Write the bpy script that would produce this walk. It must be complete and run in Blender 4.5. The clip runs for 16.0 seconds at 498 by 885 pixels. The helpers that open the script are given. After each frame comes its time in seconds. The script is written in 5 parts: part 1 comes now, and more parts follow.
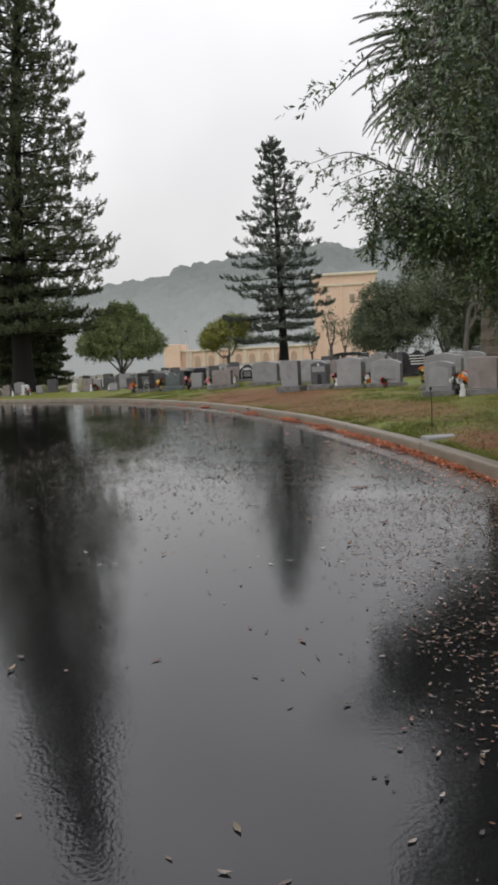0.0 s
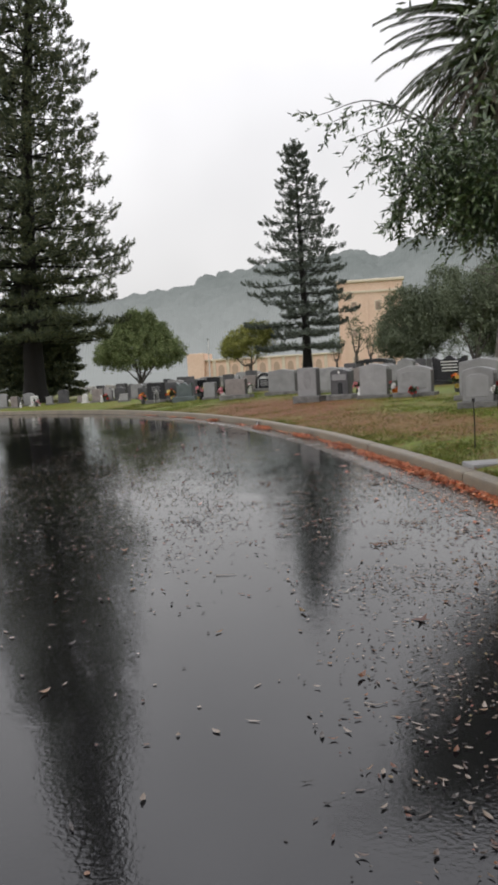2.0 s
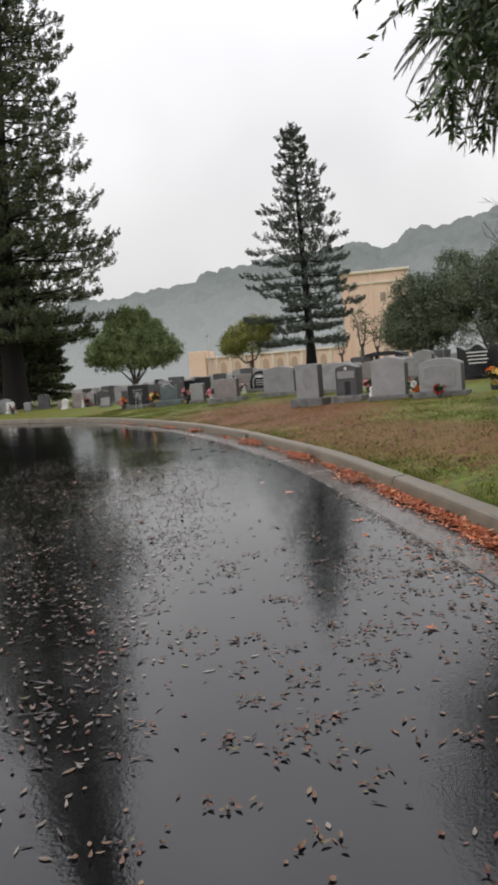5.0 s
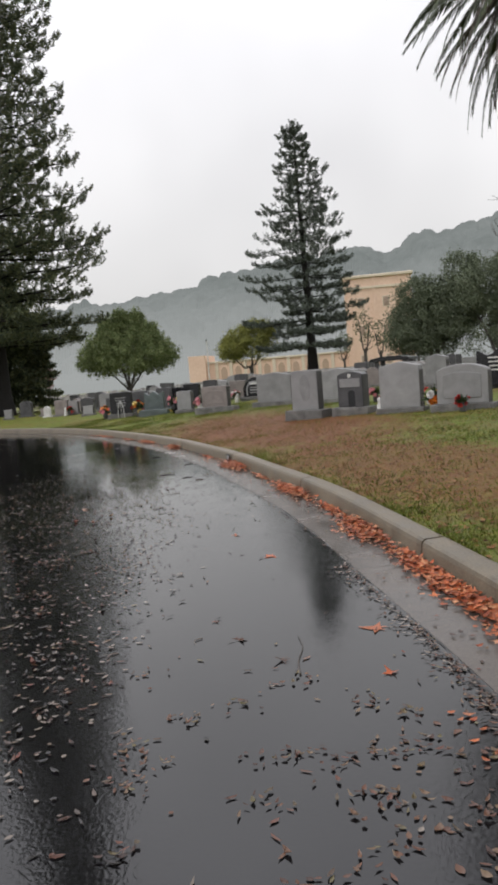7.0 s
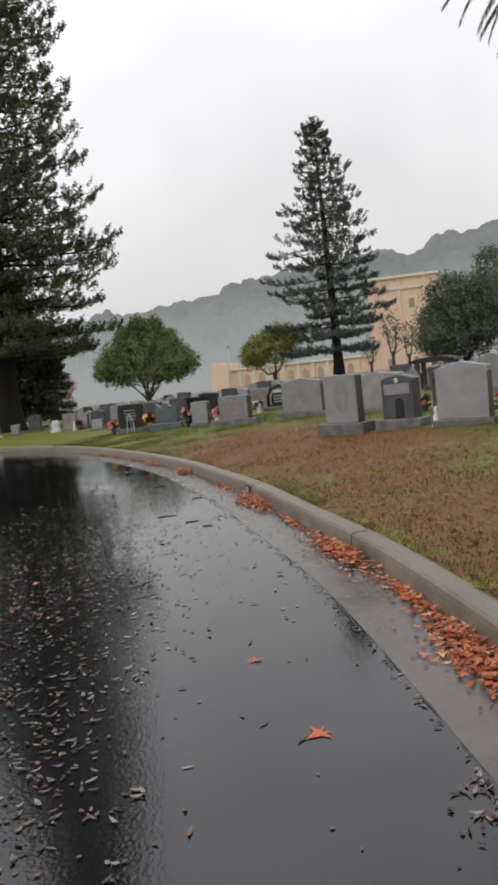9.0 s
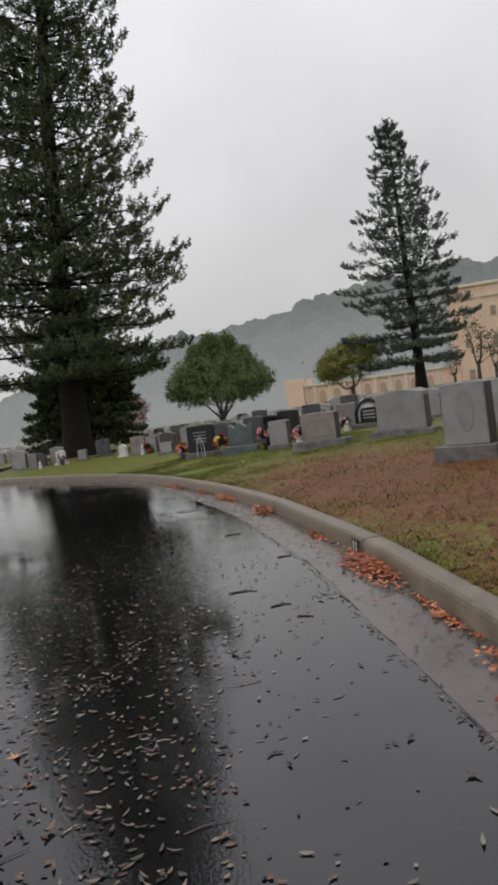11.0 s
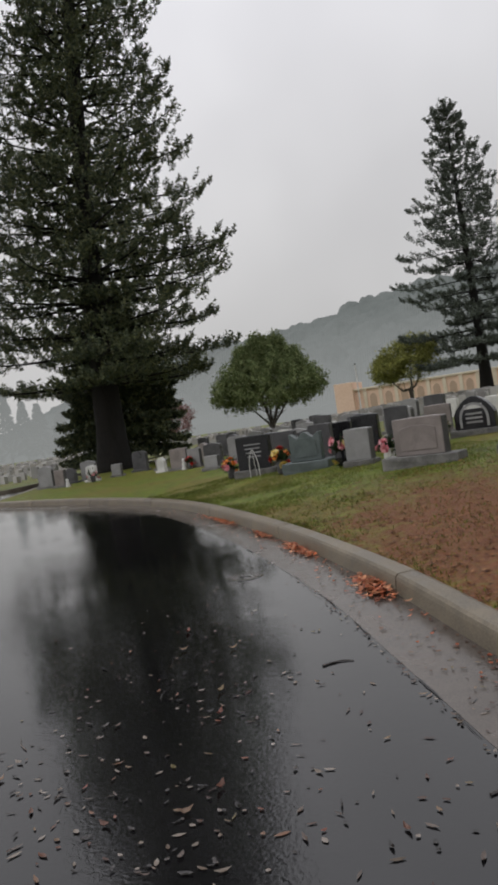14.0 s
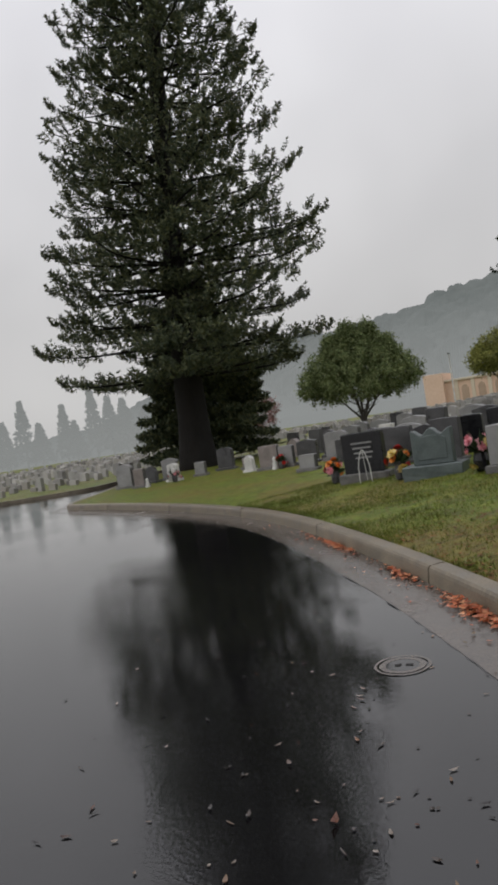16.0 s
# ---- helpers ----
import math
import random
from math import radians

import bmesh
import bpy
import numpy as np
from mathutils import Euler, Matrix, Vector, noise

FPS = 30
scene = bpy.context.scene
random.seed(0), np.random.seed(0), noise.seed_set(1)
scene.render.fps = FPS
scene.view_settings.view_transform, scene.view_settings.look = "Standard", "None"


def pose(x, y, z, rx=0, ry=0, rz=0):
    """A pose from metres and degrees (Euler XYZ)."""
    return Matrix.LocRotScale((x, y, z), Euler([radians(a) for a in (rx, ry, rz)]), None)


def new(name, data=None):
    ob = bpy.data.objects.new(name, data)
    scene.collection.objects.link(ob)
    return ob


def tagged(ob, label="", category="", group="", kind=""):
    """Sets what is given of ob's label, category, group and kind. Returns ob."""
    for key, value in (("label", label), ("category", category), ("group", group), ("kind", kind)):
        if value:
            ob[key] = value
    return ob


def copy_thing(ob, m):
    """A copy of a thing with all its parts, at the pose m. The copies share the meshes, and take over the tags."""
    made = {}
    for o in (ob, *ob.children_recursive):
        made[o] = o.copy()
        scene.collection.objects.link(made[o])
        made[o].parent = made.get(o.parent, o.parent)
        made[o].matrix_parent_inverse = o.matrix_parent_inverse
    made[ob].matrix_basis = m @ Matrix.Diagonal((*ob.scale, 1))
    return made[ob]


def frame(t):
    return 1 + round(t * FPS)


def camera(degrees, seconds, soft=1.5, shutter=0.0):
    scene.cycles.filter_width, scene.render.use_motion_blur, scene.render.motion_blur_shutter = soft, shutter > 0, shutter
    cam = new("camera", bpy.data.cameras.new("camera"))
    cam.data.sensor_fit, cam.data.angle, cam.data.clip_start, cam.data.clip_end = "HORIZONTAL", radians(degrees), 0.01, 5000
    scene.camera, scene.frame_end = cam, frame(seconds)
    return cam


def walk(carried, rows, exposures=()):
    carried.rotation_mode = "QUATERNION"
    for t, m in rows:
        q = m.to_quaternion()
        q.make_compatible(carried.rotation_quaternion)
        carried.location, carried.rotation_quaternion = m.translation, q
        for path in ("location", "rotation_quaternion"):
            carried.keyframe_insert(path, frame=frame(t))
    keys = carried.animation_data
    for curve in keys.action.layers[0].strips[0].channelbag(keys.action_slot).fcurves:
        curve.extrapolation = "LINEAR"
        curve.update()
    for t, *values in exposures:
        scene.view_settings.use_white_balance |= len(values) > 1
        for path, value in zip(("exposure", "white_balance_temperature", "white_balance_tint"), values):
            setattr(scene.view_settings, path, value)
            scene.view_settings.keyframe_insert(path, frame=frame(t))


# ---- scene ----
cam = camera(37.1, 16.0, soft=3.4)
METRES, EYE, TILT, LEAN, TURN = 22.7, 1.5, 0.0, 0.0, 0.0
ROWS = [
    (0.0, 0.0, 0.0, 0.0, -0.31, -6.15, 2.84),
    (0.5, 0.0062, 0.0253, 0.0002, 0.14, -5.93, 2.97),
    (1.0, 0.0081, 0.0523, -0.0011, 0.73, -5.99, 3.16),
    (1.5, 0.0169, 0.0808, -0.0003, 1.27, -5.77, 3.03),
    (2.0, 0.0185, 0.1095, -0.0021, 1.7, -5.37, 3.23),
    (2.5, 0.0224, 0.1399, 0.0011, 3.16, -4.7, 3.16),
    (3.0, 0.0235, 0.1683, 0.0002, 3.58, -4.36, 3.48),
    (3.5, 0.0246, 0.2006, 0.0016, 3.93, -4.66, 3.75),
    (4.0, 0.0277, 0.2292, 0.0012, 3.3, -5.16, 4.2),
    (4.5, 0.0287, 0.2591, -0.0004, 2.93, -5.47, 4.59),
    (5.0, 0.0334, 0.2886, -0.0007, 2.1, -5.6, 4.73),
    (7.5, 0.0432, 0.4397, 0.0012, 2.43, -5.16, 4.51),
    (8.0, 0.0416, 0.4728, 0.0022, 3.19, -5.13, 4.83),
    (8.5, 0.0422, 0.5046, 0.0017, 3.13, -4.87, 5.37),
    (9.0, 0.0382, 0.5378, 0.0007, 4.11, -4.53, 5.89),
    (9.5, 0.0392, 0.5712, 0.0004, 4.84, -4.31, 6.14),
    (10.0, 0.0317, 0.6025, -0.0004, 6.54, -3.81, 6.68),
    (12.5, -0.0028, 0.7588, 0.0028, 12.19, -1.43, 8.15),
    (13.0, -0.0139, 0.7921, 0.0014, 12.22, -1.62, 8.41),
    (13.5, -0.0302, 0.8242, 0.0025, 12.89, -1.71, 8.47),
    (14.0, -0.0375, 0.857, 0.0034, 13.42, -1.6, 8.57),
    (14.5, -0.0511, 0.8868, 0.0024, 14.49, -1.53, 8.86),
    (15.0, -0.0612, 0.9156, 0.0052, 16.37, -1.18, 8.89),
    (15.5, -0.0757, 0.943, 0.0039, 18.14, -1.16, 9.11),
    (16.0, -0.0872, 0.9732, 0.0071, 19.86, -1.14, 8.8),
]
EXPOSURES = [(0.0, 0.16), (2.0, 0.24), (4.0, 0.12), (5.0, 0.18), (9.0, 0.12), (10.2, -0.07), (12.3, -0.32), (16.0, -0.31)]
walk(cam, [(t, pose(0, 0, EYE, TILT, LEAN, TURN) @ pose(METRES * x, METRES * y, METRES * z, 90 + pitch, roll, yaw)) for t, x, y, z, yaw, pitch, roll in ROWS], EXPOSURES)

# ---- sky and light: a bright overcast, rainy day ----
SUN_UP, SUN_ROUND = 55.0, 240.0
world = bpy.data.worlds.new("overcast_sky")
scene.world = world
world.use_nodes = True
wn, wl = world.node_tree.nodes, world.node_tree.links
wn.clear()
sky = wn.new("ShaderNodeTexSky")
sky.sky_type, sky.sun_disc = 'NISHITA', False
sky.sun_elevation, sky.sun_rotation = radians(SUN_UP), radians(SUN_ROUND)
sky.dust_density, sky.air_density = 4.0, 1.0
pale = wn.new("ShaderNodeHueSaturation")
pale.inputs["Saturation"].default_value = 0.06
pale.inputs["Value"].default_value = 0.10
wl.new(sky.outputs[0], pale.inputs["Color"])
wc = wn.new("ShaderNodeTexCoord")
cloud = wn.new("ShaderNodeTexNoise")
cloud.inputs["Scale"].default_value, cloud.inputs["Detail"].default_value = 2.4, 3.0
wl.new(wc.outputs["Generated"], cloud.inputs["Vector"])
ramp = wn.new("ShaderNodeValToRGB")
ramp.color_ramp.elements[0].position, ramp.color_ramp.elements[0].color = 0.3, (0.80, 0.797, 0.80, 1)
ramp.color_ramp.elements[1].position, ramp.color_ramp.elements[1].color = 0.68, (1.04, 1.035, 1.033, 1)
wl.new(cloud.outputs["Fac"], ramp.inputs["Fac"])
# an overcast vault: dimmer at the horizon, brightest overhead
up = wn.new("ShaderNodeSeparateXYZ")
wl.new(wc.outputs["Generated"], up.inputs[0])
vault = wn.new("ShaderNodeMapRange")
vault.interpolation_type = 'SMOOTHSTEP'
vault.inputs["From Min"].default_value, vault.inputs["From Max"].default_value = -0.05, 0.95
vault.inputs["To Min"].default_value, vault.inputs["To Max"].default_value = 0.80, 1.48
wl.new(up.outputs["Z"], vault.inputs["Value"])
cool = wn.new("ShaderNodeValToRGB")
cool.color_ramp.elements[0].position, cool.color_ramp.elements[0].color = 0.05, (0.995, 0.988, 0.98, 1)
cool.color_ramp.elements[1].position, cool.color_ramp.elements[1].color = 0.75, (0.96, 0.965, 1.045, 1)
wl.new(up.outputs["Z"], cool.inputs["Fac"])
hue = wn.new("ShaderNodeMixRGB")
hue.blend_type = 'MULTIPLY'
hue.inputs["Fac"].default_value = 1.0
wl.new(ramp.outputs[0], hue.inputs[1])
wl.new(cool.outputs[0], hue.inputs[2])
tint = wn.new("ShaderNodeMixRGB")
tint.blend_type = 'MULTIPLY'
tint.inputs["Fac"].default_value = 1.0
wl.new(hue.outputs[0], tint.inputs[1])
wl.new(vault.outputs[0], tint.inputs[2])
wmix = wn.new("ShaderNodeMixRGB")
wmix.inputs["Fac"].default_value = 0.85
wl.new(pale.outputs[0], wmix.inputs[1])
wl.new(tint.outputs[0], wmix.inputs[2])
back = wn.new("ShaderNodeBackground")
back.inputs["Strength"].default_value = 1.0
wl.new(wmix.outputs[0], back.inputs["Color"])
wout = wn.new("ShaderNodeOutputWorld")
wl.new(back.outputs[0], wout.inputs[0])

sun = new("sun", bpy.data.lights.new("sun", 'SUN'))
sun.data.energy, sun.data.angle, sun.data.color = 0.7, radians(40), (1.0, 0.98, 0.95)
sun.rotation_euler = (radians(90 - SUN_UP), 0, radians(180 - SUN_ROUND))

# ---- materials ----


def nodes_of(name):
    m = bpy.data.materials.new(name)
    m.use_nodes = True
    return m, m.node_tree.nodes, m.node_tree.links, m.node_tree.nodes["Principled BSDF"]


def coords(n, l, space):
    """Coordinates in metres: 'world' place, or 'own' place shifted at random for each object."""
    if space == 'world':
        return n.new("ShaderNodeNewGeometry").outputs["Position"]
    tc, oi, add = n.new("ShaderNodeTexCoord"), n.new("ShaderNodeObjectInfo"), n.new("ShaderNodeVectorMath")
    add.operation = 'ADD'
    mul = n.new("ShaderNodeVectorMath")
    mul.operation = 'SCALE'
    mul.inputs[0].default_value = (31, 17, 53)
    l.new(oi.outputs["Random"], mul.inputs["Scale"])
    l.new(tc.outputs["Object"], add.inputs[0])
    l.new(mul.outputs[0], add.inputs[1])
    return add.outputs[0]


def noise_tex(n, l, vec, scale, detail=4.0, rough=0.55, dist=0.0):
    t = n.new("ShaderNodeTexNoise")
    t.inputs["Scale"].default_value, t.inputs["Detail"].default_value = scale, detail
    t.inputs["Roughness"].default_value, t.inputs["Distortion"].default_value = rough, dist
    l.new(vec, t.inputs["Vector"])
    return t.outputs["Fac"]


def stops(n, l, fac, *pairs):
    r = n.new("ShaderNodeValToRGB")
    e = r.color_ramp.elements
    while len(e) < len(pairs):
        e.new(0.5)
    for k, (p, c) in zip(e, pairs):
        k.position = p
        k.color = (*c, 1) if isinstance(c, tuple) else (c, c, c, 1)
    l.new(fac, r.inputs["Fac"])
    return r.outputs[0]


def blend(n, l, fac, a, b, mode='MIX'):
    m = n.new("ShaderNodeMixRGB")
    m.blend_type = mode
    for s, v in ((m.inputs[0], fac), (m.inputs[1], a), (m.inputs[2], b)):
        if isinstance(v, (int, float)):
            s.default_value = v
        elif isinstance(v, tuple):
            s.default_value = (*v, 1)
        else:
            l.new(v, s)
    return m.outputs[0]


def relief(n, l, p, height, strength, distance):
    b = n.new("ShaderNodeBump")
    b.inputs["Strength"].default_value, b.inputs["Distance"].default_value = strength, distance
    l.new(height, b.inputs["Height"])
    l.new(b.outputs[0], p.inputs["Normal"])


def surface(name, dark, light, grain=60.0, blotch=2.0, rough=(0.45, 0.7), bump=0.3, deep=0.004, space='own', metal=0.0, each=0.0, ior=1.45, streak=1.0):
    """A plain weathered surface: large blotches, fine grain, relief and uneven gloss."""
    m, n, l, p = nodes_of(name)
    v = coords(n, l, space)
    if streak != 1.0:
        mp = n.new("ShaderNodeMapping")
        mp.inputs["Scale"].default_value = (1, 1, streak)
        l.new(v, mp.inputs["Vector"])
        v = mp.outputs[0]
    big, fine = noise_tex(n, l, v, blotch, 5, 0.6, 0.4), noise_tex(n, l, v, grain, 4, 0.6)
    mid = blend(n, l, 0.45, big, fine)
    col = stops(n, l, mid, (0.36, dark), (0.64, light))
    if each:
        oi, hsv = n.new("ShaderNodeObjectInfo"), n.new("ShaderNodeHueSaturation")
        mr = n.new("ShaderNodeMapRange")
        mr.inputs["To Min"].default_value, mr.inputs["To Max"].default_value = 1 - each, 1 + each
        l.new(oi.outputs["Random"], mr.inputs["Value"])
        l.new(mr.outputs[0], hsv.inputs["Value"])
        l.new(col, hsv.inputs["Color"])
        col = hsv.outputs[0]
    l.new(col, p.inputs["Base Color"])
    l.new(stops(n, l, big, (0.3, rough[0]), (0.7, rough[1])), p.inputs["Roughness"])
    p.inputs["Metallic"].default_value, p.inputs["IOR"].default_value = metal, ior
    relief(n, l, p, fine, bump, deep)
    return m


def leafy(name, *colours, rough=0.45, sheen=0.3):
    """Leaves and needles: each loose piece has its own tint."""
    m, n, l, p = nodes_of(name)
    g = n.new("ShaderNodeNewGeometry")
    oi = n.new("ShaderNodeObjectInfo")
    add = n.new("ShaderNodeMath")
    add.operation = 'ADD'
    l.new(g.outputs["Random Per Island"], add.inputs[0])
    l.new(oi.outputs["Random"], add.inputs[1])
    fr = n.new("ShaderNodeMath")
    fr.operation = 'FRACT'
    l.new(add.outputs[0], fr.inputs[0])
    k = len(colours)
    col = stops(n, l, fr.outputs[0], *[((i + 0.5) / k, c) for i, c in enumerate(colours)])
    big = noise_tex(n, l, g.outputs["Position"], 0.9, 3)
    col = blend(n, l, 0.5, col, stops(n, l, big, (0.3, 0.45), (0.7, 1.0)), 'MULTIPLY')
    l.new(col, p.inputs["Base Color"])
    p.inputs["Roughness"].default_value = rough
    p.inputs["Specular IOR Level"].default_value = sheen
    return m


def wet_asphalt():
    m, n, l, p = nodes_of("wet_asphalt")
    v = coords(n, l, 'world')
    pools, worn = noise_tex(n, l, v, 0.35, 4, 0.55, 0.5), noise_tex(n, l, v, 2.2, 5, 0.6)
    stone, fine = noise_tex(n, l, v, 55, 2, 0.45), noise_tex(n, l, v, 230, 2, 0.5)
    grit = blend(n, l, 0.4, stone, fine)
    col = blend(n, l, 0.5, stops(n, l, grit, (0.35, (0.003, 0.003, 0.0035)), (0.72, (0.015, 0.0145, 0.015))),
                stops(n, l, worn, (0.3, (0.004, 0.004, 0.0045)), (0.7, (0.011, 0.0105, 0.011))))
    l.new(col, p.inputs["Base Color"])
    wet = blend(n, l, 0.3, pools, worn)
    l.new(stops(n, l, wet, (0.40, 0.018), (0.62, 0.008)), p.inputs["Roughness"])
    p.inputs["IOR"].default_value = 1.6
    # stones stand up through the water film, less where it pools
    ripple = noise_tex(n, l, v, 18, 2, 0.5)
    peaks = blend(n, l, 1.0, blend(n, l, 0.15, stone, fine), stops(n, l, wet, (0.40, 1.0), (0.58, 0.25)), 'MULTIPLY')
    relief(n, l, p, blend(n, l, 0.78, ripple, peaks), 0.34, 0.004)
    return m


def lawn():
    m, n, l, p = nodes_of("wet_lawn")
    v = coords(n, l, 'world')
    broad, tuft, blade = noise_tex(n, l, v, 0.45, 4, 0.6, 0.6), noise_tex(n, l, v, 5, 4, 0.65), noise_tex(n, l, v, 90, 3, 0.6)
    green = stops(n, l, tuft, (0.28, (0.035, 0.045, 0.008)), (0.5, (0.095, 0.138, 0.011)), (0.72, (0.175, 0.22, 0.022)))
    straw = stops(n, l, tuft, (0.25, (0.085, 0.055, 0.016)), (0.75, (0.24, 0.165, 0.048)))
    col = blend(n, l, stops(n, l, broad, (0.44, 0.0), (0.64, 0.6)), green, straw)
    # bare patch of needles and wet leaf mould beside the kerb
    def patch(cx, cy, rx, ry, turn):
        mp = n.new("ShaderNodeMapping")
        mp.vector_type = 'TEXTURE'
        mp.inputs["Location"].default_value = (cx, cy, 0)
        mp.inputs["Rotation"].default_value = (0, 0, radians(turn))
        mp.inputs["Scale"].default_value = (rx, ry, 1)
        l.new(v, mp.inputs["Vector"])
        sep = n.new("ShaderNodeSeparateXYZ")
        l.new(mp.outputs[0], sep.inputs[0])
        com = n.new("ShaderNodeCombineXYZ")
        l.new(sep.outputs[0], com.inputs[0])
        l.new(sep.outputs[1], com.inputs[1])
        ln = n.new("ShaderNodeVectorMath")
        ln.operation = 'LENGTH'
        l.new(com.outputs[0], ln.inputs[0])
        ad = n.new("ShaderNodeMath")
        ad.operation = 'ADD'
        l.new(ln.outputs["Value"], ad.inputs[0])
        mm = n.new("ShaderNodeMath")
        mm.operation = 'MULTIPLY_ADD'
        l.new(blend(n, l, 0.5, tuft, broad), mm.inputs[0])
        mm.inputs[1].default_value, mm.inputs[2].default_value = 2.4, -1.2
        l.new(mm.outputs[0], ad.inputs[1])
        return stops(n, l, ad.outputs[0], (0.62, 1.0), (1.05, 0.0))
    crumb = noise_tex(n, l, v, 26, 5, 0.7, 0.5)
    mould = stops(n, l, blend(n, l, 0.5, blade, crumb), (0.30, (0.035, 0.014, 0.006)), (0.44, (0.11, 0.038, 0.014)), (0.56, (0.20, 0.075, 0.027)), (0.68, (0.33, 0.165, 0.07)))
    specks = stops(n, l, noise_tex(n, l, v, 11, 5, 0.75, 1.0), (0.50, 1.0), (0.62, 0.0))
    strew = blend(n, l, stops(n, l, noise_tex(n, l, v, 17, 5, 0.75, 0.6), (0.53, 0.0), (0.62, 0.75)), col, mould)
    col = strew
    for *args, thick in PATCHES:
        col = blend(n, l, blend(n, l, 1.0, patch(*args), stops(n, l, specks, (0.0, 0.68 * thick ** 2), (1.0, thick)), 'MULTIPLY'), col, mould)
    l.new(col, p.inputs["Base Color"])
    p.inputs["Roughness"].default_value = 0.6
    p.inputs["Specular IOR Level"].default_value = 0.25
    relief(n, l, p, blend(n, l, 0.5, tuft, blade), 0.8, 0.03)
    return m


# centre x, y, half-length, half-width, turn, how thick: stretches where the grass gives way to brown litter
PATCHES = [(0.55, 25.6, 5.8, 2.4, 112, 1.0), (2.45, 18.0, 5.0, 1.35, 110, 0.8), (3.65, 9.6, 3.0, 0.6, 97, 1.0)]

ASPHALT = wet_asphalt()
LAWN = lawn()
CONCRETE = surface("wet_kerb_concrete", (0.085, 0.07, 0.05), (0.235, 0.198, 0.145), 70, 3.0, (0.3, 0.6), 0.4, 0.004, each=0.08)
GUTTER = surface("wet_gutter_concrete", (0.058, 0.048, 0.041), (0.125, 0.104, 0.088), 90, 1.6, (0.09, 0.3), 0.3, 0.003)
TAR = surface("tar_joint", (0.008, 0.008, 0.008), (0.02, 0.02, 0.02), 60, 3, (0.3, 0.6))
GRANITE = surface("grey_granite", (0.175, 0.172, 0.17), (0.285, 0.28, 0.276), 190, 3, (0.4, 0.65), 0.25, 0.002, each=0.14)
GRANITE_WET = surface("rough_grey_granite", (0.055, 0.053, 0.05), (0.22, 0.212, 0.20), 70, 4, (0.45, 0.75), 0.8, 0.012, each=0.1)
# rough wet sides; darker than the fronts, with their shade painted into the colour
GRANITE_SHADED = surface("rock_pitched_wet_granite_shade", (0.03, 0.029, 0.028), (0.11, 0.105, 0.10), 45, 6, (0.4, 0.7), 1.0, 0.02, each=0.2)
GRANITE_BROWN = surface("rosy_grey_granite", (0.15, 0.125, 0.115), (0.27, 0.235, 0.22), 160, 3, (0.35, 0.6), 0.25, 0.002)
GRANITE_DARK = surface("dark_granite", (0.035, 0.034, 0.036), (0.09, 0.088, 0.09), 150, 3, (0.25, 0.45), 0.15, 0.002)
GRANITE_GREEN = surface("greenish_slate", (0.055, 0.07, 0.068), (0.13, 0.155, 0.15), 90, 3, (0.3, 0.55), 0.3, 0.003)
BLACK = surface("polished_black_granite", (0.006, 0.006, 0.007), (0.016, 0.016, 0.018), 200, 4, (0.10, 0.25), 0.05, 0.001)
PALE = surface("pale_marble", (0.42, 0.41, 0.39), (0.66, 0.65, 0.62), 60, 5, (0.4, 0.6), 0.2, 0.002)
BARK = surface("conifer_bark", (0.004, 0.0032, 0.0026), (0.014, 0.011, 0.009), 14, 2, (0.85, 1.0), 1.0, 0.05, streak=0.25)
BARK_GREY = surface("grey_bark", (0.05, 0.044, 0.038), (0.13, 0.115, 0.10), 16, 2, (0.7, 0.9), 1.0, 0.03, streak=0.3)
PALM_BARK = surface("palm_bark", (0.05, 0.04, 0.03), (0.14, 0.115, 0.09), 20, 3, (0.7, 0.9), 1.0, 0.03)
NEEDLES = leafy("conifer_needles", (0.045, 0.06, 0.038), (0.08, 0.10, 0.06), (0.115, 0.138, 0.075), (0.165, 0.17, 0.08), rough=0.6, sheen=0.15)
# paler, greyer needles: haze over the far conifer is in the colour
NEEDLES_FAR = leafy("far_needles_paled_for_haze", (0.085, 0.10, 0.085), (0.12, 0.14, 0.115), (0.155, 0.175, 0.14), rough=0.7, sheen=0.08)
LEAVES = leafy("dark_evergreen_leaves", (0.026, 0.05, 0.016), (0.05, 0.09, 0.026), (0.08, 0.125, 0.036), (0.12, 0.155, 0.06), rough=0.3, sheen=0.6)
LEAVES_OLIVE = leafy("olive_green_leaves", (0.125, 0.165, 0.07), (0.175, 0.215, 0.09), (0.22, 0.25, 0.11), rough=0.7, sheen=0.08)
LEAVES_GOLD = leafy("yellowing_leaves", (0.17, 0.19, 0.06), (0.27, 0.28, 0.08), (0.36, 0.35, 0.10), rough=0.7, sheen=0.08)
# greens lifted towards grey: distance haze put into the leaf colour
LEAVES_HAZE = leafy("dark_leaves_paled_for_haze", (0.12, 0.145, 0.095), (0.155, 0.18, 0.12), (0.18, 0.20, 0.135), rough=1.0, sheen=0.0)
# autumn reds lightened and dulled, with the haze put into them
LEAVES_RED = leafy("red_autumn_leaves_paled_for_haze", (0.26, 0.14, 0.13), (0.32, 0.19, 0.175))
LEAVES_MIST = leafy("mist_grey_needles", (0.27, 0.30, 0.29), (0.31, 0.34, 0.33), rough=1.0, sheen=0.0)
FROND = leafy("palm_fronds", (0.03, 0.042, 0.016), (0.05, 0.066, 0.024), (0.075, 0.09, 0.034), rough=0.4, sheen=0.35)
FROND_DEAD = leafy("dead_palm_fronds", (0.05, 0.038, 0.026), (0.09, 0.07, 0.048), (0.13, 0.105, 0.07))
